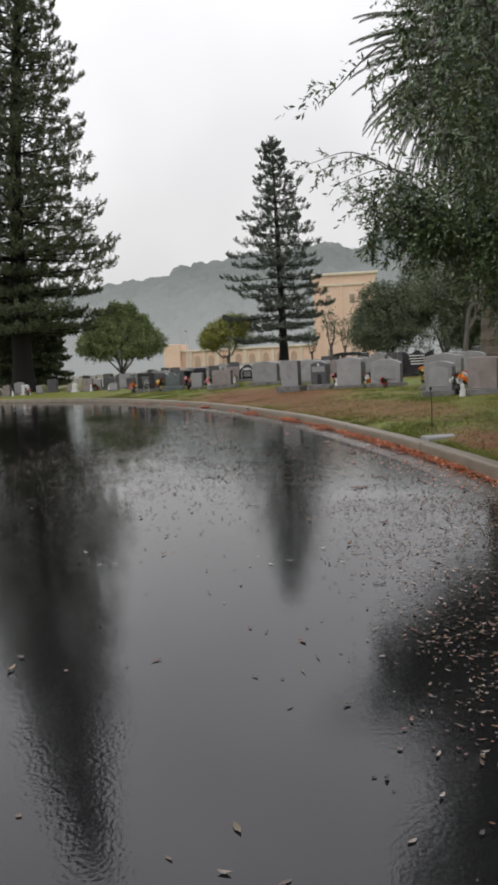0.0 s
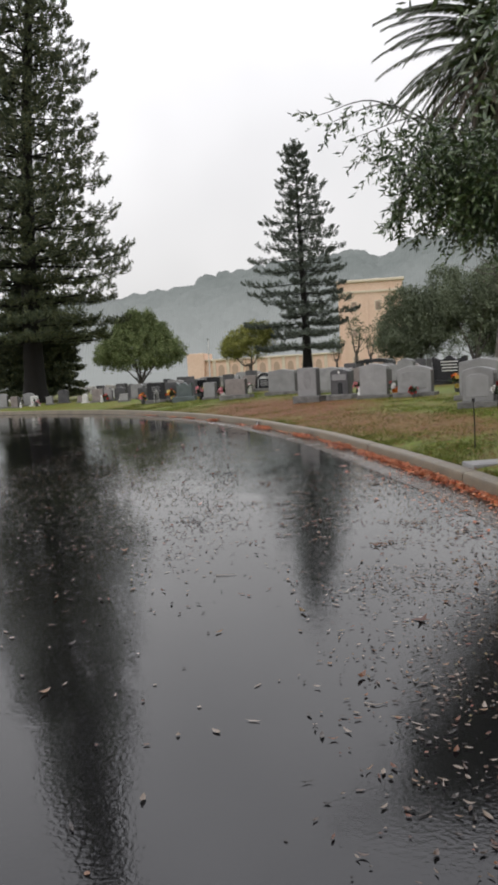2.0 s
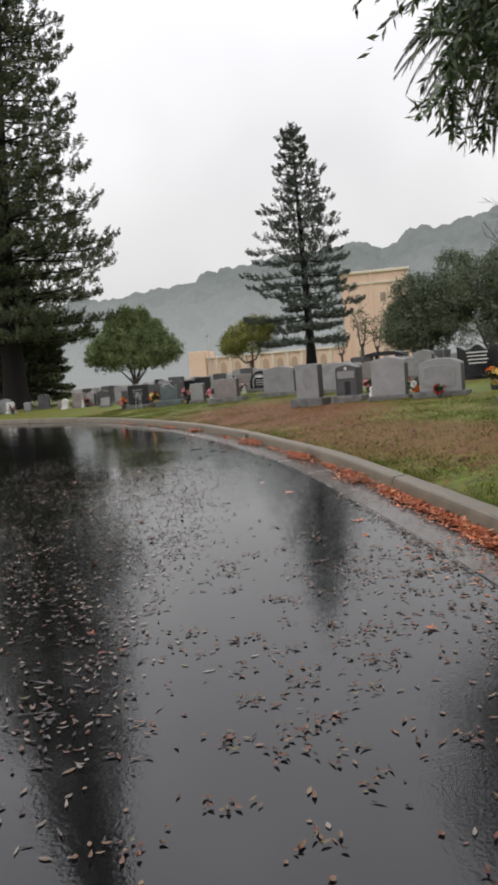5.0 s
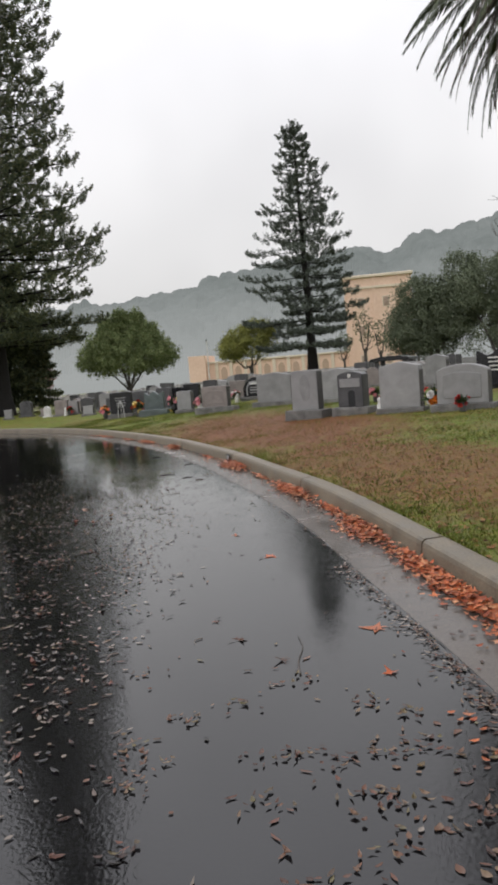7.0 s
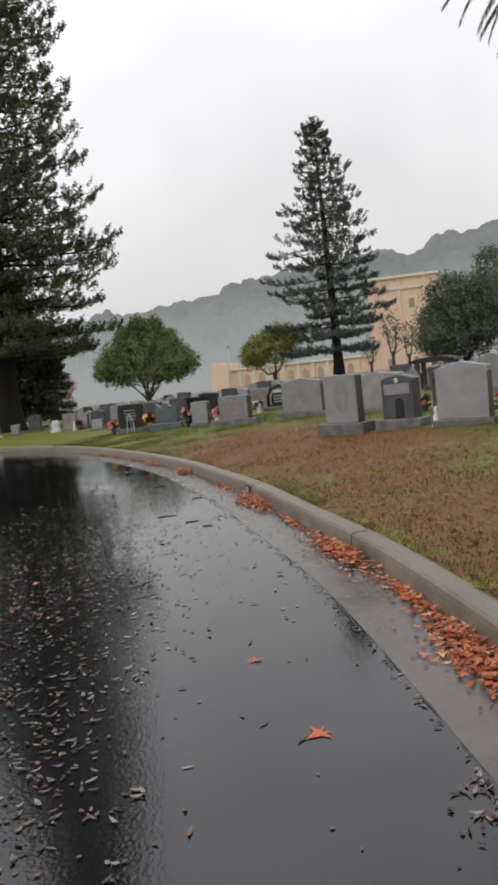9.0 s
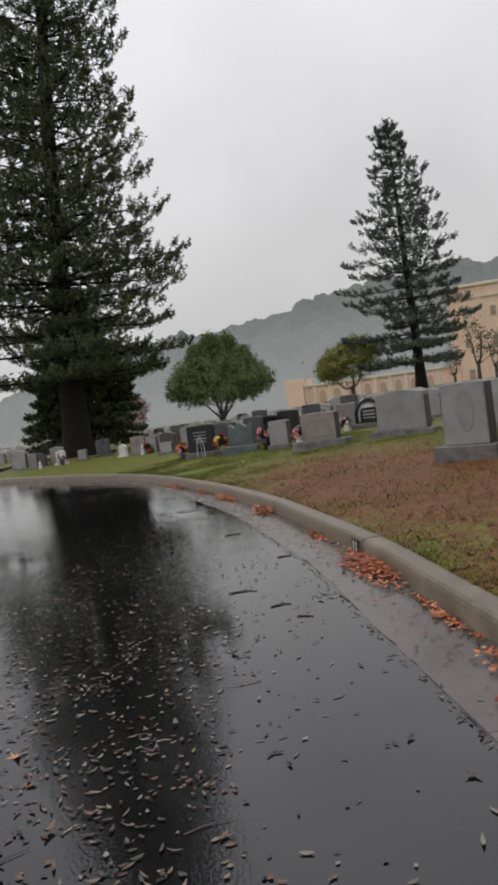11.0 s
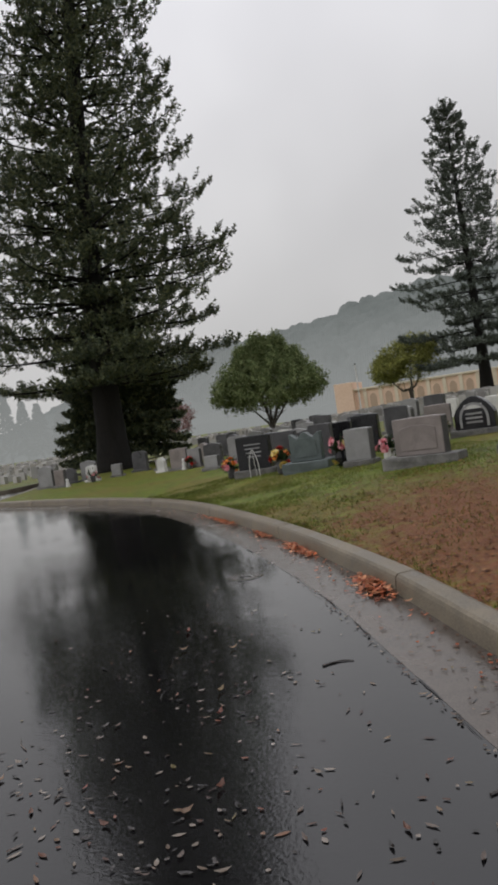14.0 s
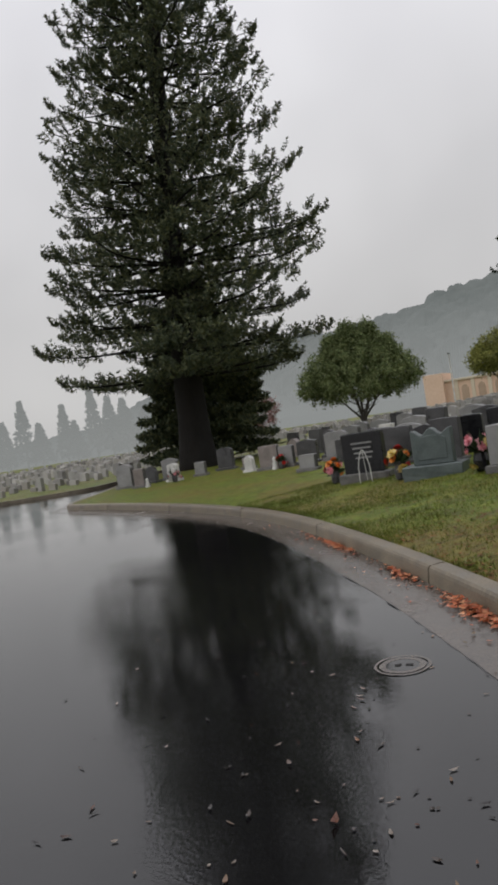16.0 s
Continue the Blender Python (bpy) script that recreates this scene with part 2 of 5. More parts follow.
LITTER_ORANGE = leafy("orange_fallen_leaves", (0.25, 0.055, 0.02), (0.47, 0.11, 0.035), (0.60, 0.175, 0.06), (0.36, 0.11, 0.05), (0.64, 0.30, 0.15), rough=0.35)
LITTER_BROWN = leafy("brown_fallen_leaves", (0.045, 0.022, 0.015), (0.10, 0.040, 0.024), (0.14, 0.068, 0.038), (0.20, 0.14, 0.085), (0.14, 0.042, 0.026), (0.13, 0.11, 0.05), (0.06, 0.03, 0.02), rough=0.25, sheen=0.5)
LITTER_DARK = leafy("blackened_wet_leaves", (0.014, 0.011, 0.009), (0.024, 0.019, 0.016), (0.045, 0.034, 0.027), (0.09, 0.06, 0.045), (0.15, 0.115, 0.085), (0.24, 0.20, 0.165), rough=0.2, sheen=0.6)
BLADES = leafy("grass_blades", (0.05, 0.07, 0.010), (0.09, 0.135, 0.013), (0.14, 0.18, 0.022), (0.18, 0.15, 0.045), rough=0.6, sheen=0.15)
PETAL_ORANGE = leafy("orange_petals", (0.75, 0.20, 0.03), (0.85, 0.33, 0.05))
PETAL_RED = leafy("red_petals", (0.45, 0.02, 0.02), (0.62, 0.06, 0.05))
PETAL_PINK = leafy("pink_petals", (0.72, 0.22, 0.27), (0.80, 0.40, 0.42))
PETAL_YELLOW = leafy("yellow_petals", (0.75, 0.55, 0.12), (0.80, 0.66, 0.30))
PETAL_WHITE = leafy("white_petals", (0.62, 0.60, 0.57), (0.75, 0.73, 0.70))
GREENERY = leafy("flower_greenery", (0.02, 0.04, 0.015), (0.05, 0.08, 0.03))
IRON = surface("dark_iron", (0.015, 0.014, 0.014), (0.035, 0.032, 0.03), 80, 6, (0.35, 0.6), 0.2, 0.001, metal=0.6)
WHITE_PAINT = surface("white_paint", (0.62, 0.62, 0.6), (0.78, 0.78, 0.76), 50, 6, (0.4, 0.6))
BLACK_PAINT = surface("black_paint", (0.012, 0.012, 0.012), (0.03, 0.03, 0.03), 50, 6, (0.4, 0.6))
STUCCO = surface("tan_stucco", (0.63, 0.44, 0.32), (0.74, 0.55, 0.43), 3, 0.12, (0.7, 0.9), 0.2, 0.01)
STUCCO_TRIM = surface("pale_stone_trim", (0.55, 0.47, 0.36), (0.66, 0.58, 0.46), 3, 0.3, (0.6, 0.8))
# darker copy of the tan stucco, for painted shade in the arches
STUCCO_SHADE = surface("shaded_stucco", (0.36, 0.26, 0.19), (0.46, 0.34, 0.25), 3, 0.3, (0.7, 0.9))
# light tan panes: distance haze painted into the glass colour
GLASS_MISTY = surface("window_glass_paled_for_haze", (0.27, 0.20, 0.15), (0.36, 0.27, 0.21), 5, 1, (0.2, 0.35))

# ---- mesh helpers ----


def part(name, bm, material, parent=None, label=""):
    me = bpy.data.meshes.new(name)
    if isinstance(bm, bmesh.types.BMesh):
        bm.to_mesh(me)
        bm.free()
    else:
        me.from_pydata(bm[0], [], bm[1])
    me.materials.append(material)
    ob = new(name, me)
    if parent:
        ob.parent = parent
    if label:
        tagged(ob, label)
    return ob


def again(ob, name, m, parent):
    """Another piece on the same mesh."""
    c = new(name, ob.data)
    c.parent, c.matrix_basis = parent, m
    return c


def thing(name, label, category, group="", m=None, kind=""):
    e = new(name)
    e.empty_display_size = 0.1
    if m:
        e.matrix_basis = m
    return tagged(e, label, category, group, kind)


def smooth(ob, on=True):
    ob.data.shade_smooth()
    return ob


def block(x0, x1, y0, y1, z0, z1, bevel=0.0, seg=2):
    bm = bmesh.new()
    bmesh.ops.create_cube(bm, size=1.0)
    for v in bm.verts:
        v.co = Vector((x0 + (v.co.x + 0.5) * (x1 - x0), y0 + (v.co.y + 0.5) * (y1 - y0), z0 + (v.co.z + 0.5) * (z1 - z0)))
    if bevel:
        bmesh.ops.bevel(bm, geom=bm.edges[:], offset=bevel, segments=seg, affect='EDGES', profile=0.6)
    return bm


def extruded(outline, y0, y1, bevel=0.0):
    """An outline of (x, z) points, anticlockwise seen from -y, drawn out from y0 to y1."""
    bm = bmesh.new()
    face = bm.faces.new([bm.verts.new((x, y0, z)) for x, z in outline])
    out = bmesh.ops.extrude_face_region(bm, geom=[face])
    bmesh.ops.translate(bm, verts=[g for g in out["geom"] if isinstance(g, bmesh.types.BMVert)], vec=(0, y1 - y0, 0))
    bmesh.ops.recalc_face_normals(bm, faces=bm.faces[:])
    if bevel:
        sharp = [e for e in bm.edges if len(e.link_faces) == 2 and e.calc_face_angle() > 0.6]
        bmesh.ops.bevel(bm, geom=sharp, offset=bevel, segments=1, affect='EDGES')
    return bm


def tube(verts, faces, path, radii, sides=8):
    """Adds a tapered tube along a path to lists of verts and faces."""
    start = len(verts)
    for i, (p, r) in enumerate(zip(path, radii)):
        a = path[max(i - 1, 0)]
        b = path[min(i + 1, len(path) - 1)]
        d = (b - a).normalized()
        u = d.cross(Vector((0.13, 0.27, 0.95) if abs(d.z) < 0.9 else (1, 0.1, 0))).normalized()
        w = d.cross(u)
        for k in range(sides):
            t = 2 * math.pi * k / sides
            verts.append(p + (u * math.cos(t) + w * math.sin(t)) * r)
    for i in range(len(path) - 1):
        for k in range(sides):
            a, b = start + i * sides + k, start + i * sides + (k + 1) % sides
            faces.append((a, b, b + sides, a + sides))
    faces.append(tuple(start + k for k in reversed(range(sides))))
    faces.append(tuple(start + (len(path) - 1) * sides + k for k in range(sides)))


def spline(points, n=10):
    pts = [Vector(p) for p in points]
    pts = [2 * pts[0] - pts[1]] + pts + [2 * pts[-1] - pts[-2]]
    out = []
    for i in range(1, len(pts) - 2):
        a, b, c, d = pts[i - 1:i + 3]
        for k in range(n):
            u = k / n
            out.append(0.5 * (2 * b + (c - a) * u + (2 * a - 5 * b + 4 * c - d) * u * u + (3 * b - a - 3 * c + d) * u ** 3))
    out.append(pts[-2])
    return out


def rand(a, b):
    return random.uniform(a, b)


def unit():
    while True:
        v = Vector((rand(-1, 1), rand(-1, 1), rand(-1, 1)))
        if 0.05 < v.length < 1:
            return v.normalized()


# ---- the lie of the land ----
KERB_LINE = [(3.35, -14), (3.3, -6), (3.15, 2), (2.85, 8), (2.5, 11.5), (1.95, 14.7), (1.36, 17.6), (0.65, 20.02), (0.07, 21.95), (-0.73, 24.08),
             (-1.6, 26.2), (-3.22, 29.38), (-5.49, 33.08), (-7.55, 35.55), (-10, 37.75), (-12.6, 39.7), (-14.6, 41.0)]
CORNER = [(-14.6, 41.0), (-15.35, 41.6), (-15.75, 42.6), (-16.3, 44.8), (-17.2, 47.6), (-17.9, 50.5), (-18.3, 56), (-18.0, 66)]
FAR_EDGE = [(-70, 30.5), (-40, 42.0), (-26, 47.3), (-22.6, 48.55), (-20.6, 49.7), (-20.0, 51.5), (-20.4, 57), (-20.2, 66)]
KERB = spline([(x, y, 0) for x, y in KERB_LINE], 14)
TURNED = spline([(x, y, 0) for x, y in CORNER], 6)
EDGE = KERB + TURNED[1:]
EDGE_XY = np.array([(p.x, p.y) for p in EDGE])
FAR = spline([(x, y, 0) for x, y in FAR_EDGE], 6)


def left_of(pts):
    out = []
    for i, p in enumerate(pts):
        d = (pts[min(i + 1, len(pts) - 1)] - pts[max(i - 1, 0)]).normalized()
        out.append(Vector((d.y, -d.x, 0)))
    return out          # points to the grass side


KERB_N = left_of(EDGE)


def ease(a, b, x):
    u = min(1.0, max(0.0, (x - a) / (b - a)))
    return u * u * (3 - 2 * u)


def from_kerb(x, y):
    return float(np.min(np.hypot(EDGE_XY[:, 0] - x, EDGE_XY[:, 1] - y)))


def height(x, y):
    d = max(0.0, from_kerb(x, y) - 0.2)
    rise = (0.02 + 0.11 * ease(-13, 1, x)) * 5 * (1 - math.exp(-d / 5))
    return 0.165 + rise + 0.02 * noise.noise(Vector((x * 0.6, y * 0.6, 0))) * min(1, d)


def ribbon(path, normals, profile):
    """Sweeps a cross-section of (outward, up) points along a path."""
    v, f = [], []
    k = len(profile)
    for p, nn in zip(path, normals):
        for o, u in profile:
            v.append(p + nn * o + Vector((0, 0, u)))
    for i in range(len(path) - 1):
        for j in range(k - 1):
            a = i * k + j
            f.append((a, a + k, a + k + 1, a + 1))
    f.append(tuple(range(k)))
    f.append(tuple((len(path) - 1) * k + j for j in reversed(range(k))))
    return v, f


# ground to the horizon, road, lawns
v, f = [], []
rings = [0, 30, 60, 120, 250, 500, 1000, 2500, 4500]
for r in rings:
    for k in range(48):
        a = 2 * math.pi * k / 48
        v.append((r * math.cos(a), 30 + r * math.sin(a), -0.12 if r < 200 else -0.12 - (r - 200) * 0.002))
for i in range(len(rings) - 1):
    for k in range(48):
        v0, v1 = i * 48 + k, i * 48 + (k + 1) % 48
        f.append((v0, v1, v1 + 48, v0 + 48))
tagged(part("ground", (v, f), LAWN), "wide wet green land reaching to the misty horizon", "ground", kind="structure")

v, f = [], []
nx, ny = 44, 50
for j in range(ny + 1):
    for i in range(nx + 1):
        v.append((-80 + 90 * i / nx, -30 + 100 * j / ny, 0.0))
for j in range(ny):
    for i in range(nx):
        a = j * (nx + 1) + i
        f.append((a, a + 1, a + nx + 2, a + nx + 1))
tagged(part("road", (v, f), ASPHALT), "rain-soaked dark asphalt drive mirroring trees and sky", "road", kind="structure")


def sheet(name, outline, spots, lift, label, skirt=-0.06):
    """A lawn: an outline filled with inner points, at the land's height."""
    from mathutils import geometry
    pts = [Vector((p.x, p.y)) for p in outline]
    k = len(pts)
    edges = [(i, (i + 1) % k) for i in range(k)]
    pts += [Vector(s) for s in spots]
    co, _, faces, _, _, _ = geometry.delaunay_2d_cdt(pts, edges, [], 1, 1e-4)
    vs = [(c.x, c.y, lift(c.x, c.y)) for c in co]
    me = bpy.data.meshes.new(name)
    me.from_pydata(vs, [], [tuple(q) for q in faces])
    me.materials.append(LAWN)
    me.shade_smooth()
    return tagged(new(name, me), label, "lawn", kind="structure")


def inside(x, y, poly):
    hit, j = False, len(poly) - 1
    for i in range(len(poly)):
        (xi, yi), (xj, yj) = poly[i], poly[j]
        if (yi > y) != (yj > y) and x < (xj - xi) * (y - yi) / (yj - yi) + xi:
            hit = not hit
        j = i
    return hit


rim = [p + n * 0.19 for p, n in zip(EDGE, KERB_N)]
island = rim + [Vector((-18, 150, 0)), Vector((70, 150, 0)), Vector((70, -14, 0))]
poly = [(p.x, p.y) for p in island]
spots = []
random.seed(5)
y = -13.0
while y < 148:
    step = 0.45 if 8 < y < 40 else (0.9 if y < 60 else 4.0)
    x = -17.5
    while x < 68:
        d = from_kerb(x, y)
        if inside(x, y, poly) and d > 0.35:
            spots.append((x + rand(-0.1, 0.1) * step, y + rand(-0.1, 0.1) * step))
        x += step if d < 8 else step * 3
    y += step
sheet("lawn_graves", island, spots, height, "wet patchy green lawn with brown leaf mould among the graves")
far_lawn = FAR + [Vector((-20, 150, 0)), Vector((-120, 150, 0)), Vector((-120, 10, 0))]
sheet("lawn_beyond", far_lawn, [(rand(-110, -25), rand(52, 140)) for _ in range(120)], lambda x, y: 0.10, "green lawn of a farther grave field beyond the side lane")

# kerb stones with open joints
kerb = thing("kerb", "weathered tan concrete kerb along the curving drive", "kerb", kind="structure")
PROFILE = [(0.0, -0.05), (0.014, 0.125), (0.022, 0.155), (0.045, 0.172), (0.17, 0.178), (0.2, 0.172), (0.2, -0.05)]
arc = [0.0]
for a, b in zip(EDGE, EDGE[1:]):
    arc.append(arc[-1] + (b - a).length)


def at_arc(s):
    s = min(max(s, 0.0), arc[-1] - 1e-4)
    i = int(np.searchsorted(arc, s, side='right')) - 1
    u = (s - arc[i]) / (arc[i + 1] - arc[i])
    return EDGE[i].lerp(EDGE[i + 1], u), KERB_N[i].lerp(KERB_N[i + 1], u).normalized()


def arc_of(x, y):
    return arc[int(np.argmin(np.hypot(EDGE_XY[:, 0] - x, EDGE_XY[:, 1] - y)))]


S0, PIECE = arc_of(0.07, 21.95) + 0.08, 3.75
s = S0 - PIECE * math.floor(S0 / PIECE)
ends = [0.0] + [s + PIECE * i for i in range(int((arc[-1] - s) / PIECE) + 1)] + [arc[-1]]
for a, b in zip(ends, ends[1:]):
    if b - a < 0.3:
        continue
    k = max(3, int((b - a) / 0.3))
    pn = [at_arc(a + 0.013 + (b - a - 0.026) * i / k) for i in range(k + 1)]
    prof = [(o, u + rand(-0.002, 0.002)) for o, u in PROFILE]
    part("kerb_stone", ribbon([p for p, _ in pn], [n for _, n in pn], prof), CONCRETE, kerb)
far_kerb = thing("kerb_far", "low concrete kerb edging the farther lawn", "kerb", kind="structure")
part("kerb_run", ribbon(FAR, left_of(FAR), [(-0.05 + o, u * 0.75) for o, u in PROFILE]), CONCRETE, far_kerb)

# gutter pan between asphalt and kerb, with a ragged tar seam
gutter = thing("gutter", "brownish wet concrete gutter strip beside the kerb", "gutter", kind="structure")
for a, b in zip(ends, ends[1:]):
    if b - a < 0.3:
        continue
    k = max(3, int((b - a) / 0.3))
    pn = [at_arc(a + 0.003 + (b - a - 0.006) * i / k) for i in range(k + 1)]
    part("gutter_slab", ribbon([p for p, _ in pn], [n for _, n in pn], [(-0.50, -0.03), (-0.50, 0.002), (-0.2, 0.004), (0.004, 0.012)]), GUTTER, gutter)
v, f = [], []
random.seed(9)
for i in range(int(arc[-1] / 0.12)):
    p, nn = at_arc(i * 0.12)
    w = 0.014 * noise.noise(Vector((i * 0.3, 0, 3))) + rand(-0.002, 0.005)
    o = -0.51 + 0.04 * noise.noise(Vector((i * 0.13, 5, 0))) + rand(-0.006, 0.006)
    broken, w = w < 0.0005, max(w, 0.0008)
    v += [p + nn * (o - w) + Vector((0, 0, 0.0045)), p + nn * (o + w) + Vector((0, 0, 0.0065))]
    if i and not broken:
        f.append((2 * i - 2, 2 * i, 2 * i + 1, 2 * i - 1))
part("tar_seam", (v, f), TAR, gutter, "cracked black tar seam")

# ---- trees ----


def needle_tuft(v, f, p, aim, size, count, wide):
    """A puff of needle sprays that fan out round aim."""
    for _ in range(count):
        d = (aim * 0.75 + unit()).normalized() * size * rand(0.55, 1.1)
        s = d.cross(unit()).normalized() * wide * rand(0.7, 1.2)
        k = len(v)
        v += [p, p + d * 0.55 + s, p + d, p + d * 0.55 - s]
        f.append((k, k + 1, k + 2, k + 3))


def trunk_mesh(h, r0, lean=(0, 0), flare=1.35, sides=18, steps=26):
    v, f = [], []
    path, rad = [], []
    for i in range(steps + 1):
        u = i / steps
        z = h * u ** 1.25 - 0.3 * (1 - u)
        path.append(Vector((lean[0] * u * u, lean[1] * u * u, z)))
        rad.append(max(0.03, r0 * (1 - u) ** 0.9 * (1 + (flare - 1) * math.exp(-max(z, 0) / 0.9))))
    tube(v, f, path, rad, sides)
    out = []
    for q in v:
        a = math.atan2(q.y, q.x)
        w = 1 + 0.05 * math.sin(5 * a + q.z * 0.3) + 0.06 * noise.noise(Vector((q.x * 2, q.y * 2, q.z * 0.7)))
        out.append(Vector((q.x * w, q.y * w, q.z)))
    return out, f


def brush(v, f, p, out, length, size, count, wide, curl):
    """A foliage shoot that runs outward and turns up at its end, set with needle tufts."""
    d = out
    for i in range(4):
        needle_tuft(v, f, p, (d + Vector((0, 0, 0.35))).normalized(), size * (1.1 - 0.1 * i), count, wide)
        d = (d + Vector((0, 0, curl * (0.3 + 0.35 * i)))).normalized()
        p = p + d * length * 0.27


def conifer(label, x, y, z, h, r0, low, profile, gap, arms, per, size, count, wide, seed, mats=(BARK, NEEDLES), rise=0.05, sag=0.12, tip=0.2, curl=0.7, gaps=0.1, lean=(0, 0), name="conifer", apart=True, shoot=0.6, flat=0.22, inner=0.2, thin=0.0, spread_of=(0.8, 1.08), pad=0.34, fuller=0.0):
    """Boughs in whorls, one whorl every gap metres; each bough carries a flat pad of upturned shoots."""
    random.seed(seed)
    tree = thing(name, label, "tree", m=pose(x, y, z))
    bv, bf = trunk_mesh(h, r0, lean)
    nv, nf = [], []
    if apart:
        smooth(part("trunk", (bv, bf), mats[0], tree))
    zz, az0, widest = low, 0.0, max(profile(low + 0.5 * i) for i in range(int((h - low) * 2)))
    while zz < h - 0.5:
        u = (zz - low) / (h - low)
        az0 += 0.9 + rand(-0.3, 0.3)
        for i in range(arms):
            if apart:
                bv, bf = [], []
            az = az0 + 2 * math.pi * i / arms + rand(-0.3, 0.3)
            z0 = zz + rand(-0.16, 0.16) * gap
            reach = profile(z0) * rand(*spread_of) * (1 + fuller * math.cos(az - 0.4))
            if rand(0, 1) < gaps:
                reach *= rand(0.4, 0.7)
            k = z0 / h
            a = Vector((lean[0] * k * k, lean[1] * k * k, z0))
            out = Vector((math.cos(az), math.sin(az), 0))
            across = Vector((-out.y, out.x, 0))
            bend, up = rand(-0.12, 0.12), rise + 0.25 * u + rand(-0.05, 0.05)
            drop = sag * (1 - 0.6 * u)
            path = []
            for j in range(9):
                t = j / 8
                path.append(a + out * reach * t + across * reach * bend * t * t + Vector((0, 0, reach * (up * t - (up + drop) * t * t + tip * t ** 4))))
            tube(bv, bf, path, [max(0.012, r0 * 0.14 * (1 - u * 0.6) * (1 - 0.85 * j / 8)) for j in range(9)], 5)
            if apart:
                part("limb", (bv, bf), mats[0], tree)
            keep = 1 - thin * u
            shoots = max(5, int(per * keep * (0.22 + 0.78 * (reach / widest) ** 1.4)))
            for t in range(shoots):
                w = inner + (1 - inner) * rand(0, 1) ** 0.62
                q = min(7, int(w * 8))
                p = path[q].lerp(path[q + 1], w * 8 - q)
                side = rand(-1, 1)
                half = reach * pad * math.sin(math.pi * min(1, 0.18 + 0.8 * (1 - w))) + 0.1
                p = p + across * side * half - out * abs(side) * half * 0.3 + Vector((0, 0, rand(-0.5, 0.6) * flat))
                d = (out * rand(0.5, 1.0) + across * (side * 0.8 + rand(-0.3, 0.3)) + Vector((0, 0, rand(-0.12, 0.2)))).normalized()
                brush(nv, nf, p, d, shoot * rand(0.6, 1.15) * (1 - 0.3 * u), size * rand(0.8, 1.15), count, wide, curl)
            for t in range(3):
                brush(nv, nf, path[-1], (out + across * rand(-0.5, 0.5)).normalized(), shoot * rand(0.7, 1.1), size, count, wide, curl * 1.2)
        zz += gap * (1 - 0.4 * u) * rand(0.85, 1.15)
    for t in range(9):
        zt = h - rand(0.0, 1.5)
        a = rand(0, 6.3)
        brush(nv, nf, Vector((lean[0], lean[1], zt)), Vector((math.cos(a), math.sin(a), 0.5)).normalized(), shoot * rand(0.5, 1.0), size, count, wide, curl)
    if not apart:
        part("trunk", (bv, bf), mats[0], tree)
    part("crown", (nv, nf), mats[1], tree)
    return tree


def leaf(v, f, p, d, n, length, wide):
    """One lance-shaped leaf with a fold."""
    s = d.cross(n).normalized() * wide * 0.5
    k = len(v)
    c = p + d * length * 0.45 - n * length * 0.06
    v += [p, c + s, p + d * length - n * length * 0.12, c - s]
    f.append((k, k + 1, k + 2, k + 3))


def broadleaf(label, x, y, z, h, crown, stems, clusters, per, size, seed, mats, clump=0.55, name="broadleaf_tree", spiky=0.0, fork=0.8, floor=0.0):
    """A spreading tree: forked stems and a crown of leaf clumps. crown: list of (cx, cy, cz, rx, ry, rz)."""
    random.seed(seed)
    tree = thing(name, label, "tree", m=pose(x, y, z))
    bv, bf, lv, lf = [], [], [], []
    for i in range(stems):
        c = crown[i % len(crown)]
        az = 2 * math.pi * i / stems + rand(-0.4, 0.4)
        end = Vector((c[0] + c[3] * 0.55 * math.cos(az), c[1] + c[4] * 0.55 * math.sin(az), c[2] + c[5] * rand(0.0, 0.5)))
        mid = Vector((end.x * 0.35, end.y * 0.35, end.z * 0.45))
        path = spline([(0.05 * math.cos(az), 0.05 * math.sin(az), -0.2), (end.x * 0.06, end.y * 0.06, fork), mid, end], 5)
        r = 0.035 * h / math.sqrt(stems) ** 0.7
        tube(bv, bf, path, [r * (1 - 0.8 * k / (len(path) - 1)) for k in range(len(path))], 8)
        for j in range(5):
            q = path[int(rand(0.45, 0.95) * (len(path) - 1))]
            e = q + Vector((rand(-1, 1), rand(-1, 1), rand(0.1, 1))).normalized() * h * rand(0.1, 0.2)
            tube(bv, bf, [q, q.lerp(e, 0.5) + unit() * 0.1, e], [r * 0.3, r * 0.2, r * 0.06], 5)
    for i in range(clusters):
        c = crown[random.randrange(len(crown))]
        d = unit()
        s = rand(0.35, 1.0) ** 0.45
        s *= 1 + 0.22 * noise.noise(d * 2.3 + Vector((seed, 0, i % 3)))
        p = Vector((c[0] + d.x * c[3] * s, c[1] + d.y * c[4] * s, c[2] + d.z * c[5] * s * (1 + spiky * max(0, noise.noise(Vector((d.x * 6, d.y * 6, seed)))))))
        if p.z < floor + 0.5 * noise.noise(p):
            continue
        for _ in range(per):
            q = p + unit() * clump * rand(0.1, 1)
            leaf(lv, lf, q, (unit() + Vector((0, 0, 0.1))).normalized(), unit(), size * rand(0.7, 1.3), size * 0.5)
    smooth(part("trunk", (bv, bf), mats[0], tree))
    part("crown", (lv, lf), mats[1], tree)
    return tree


def big_profile(z):
    pts = [(3.6, 5.0), (5, 6.3), (10, 6.0), (14, 5.4), (19, 4.3), (23, 3.5), (28, 2.5), (33, 1.3), (38, 0.3)]
    return float(np.interp(z, [p[0] for p in pts], [p[1] for p in pts]))


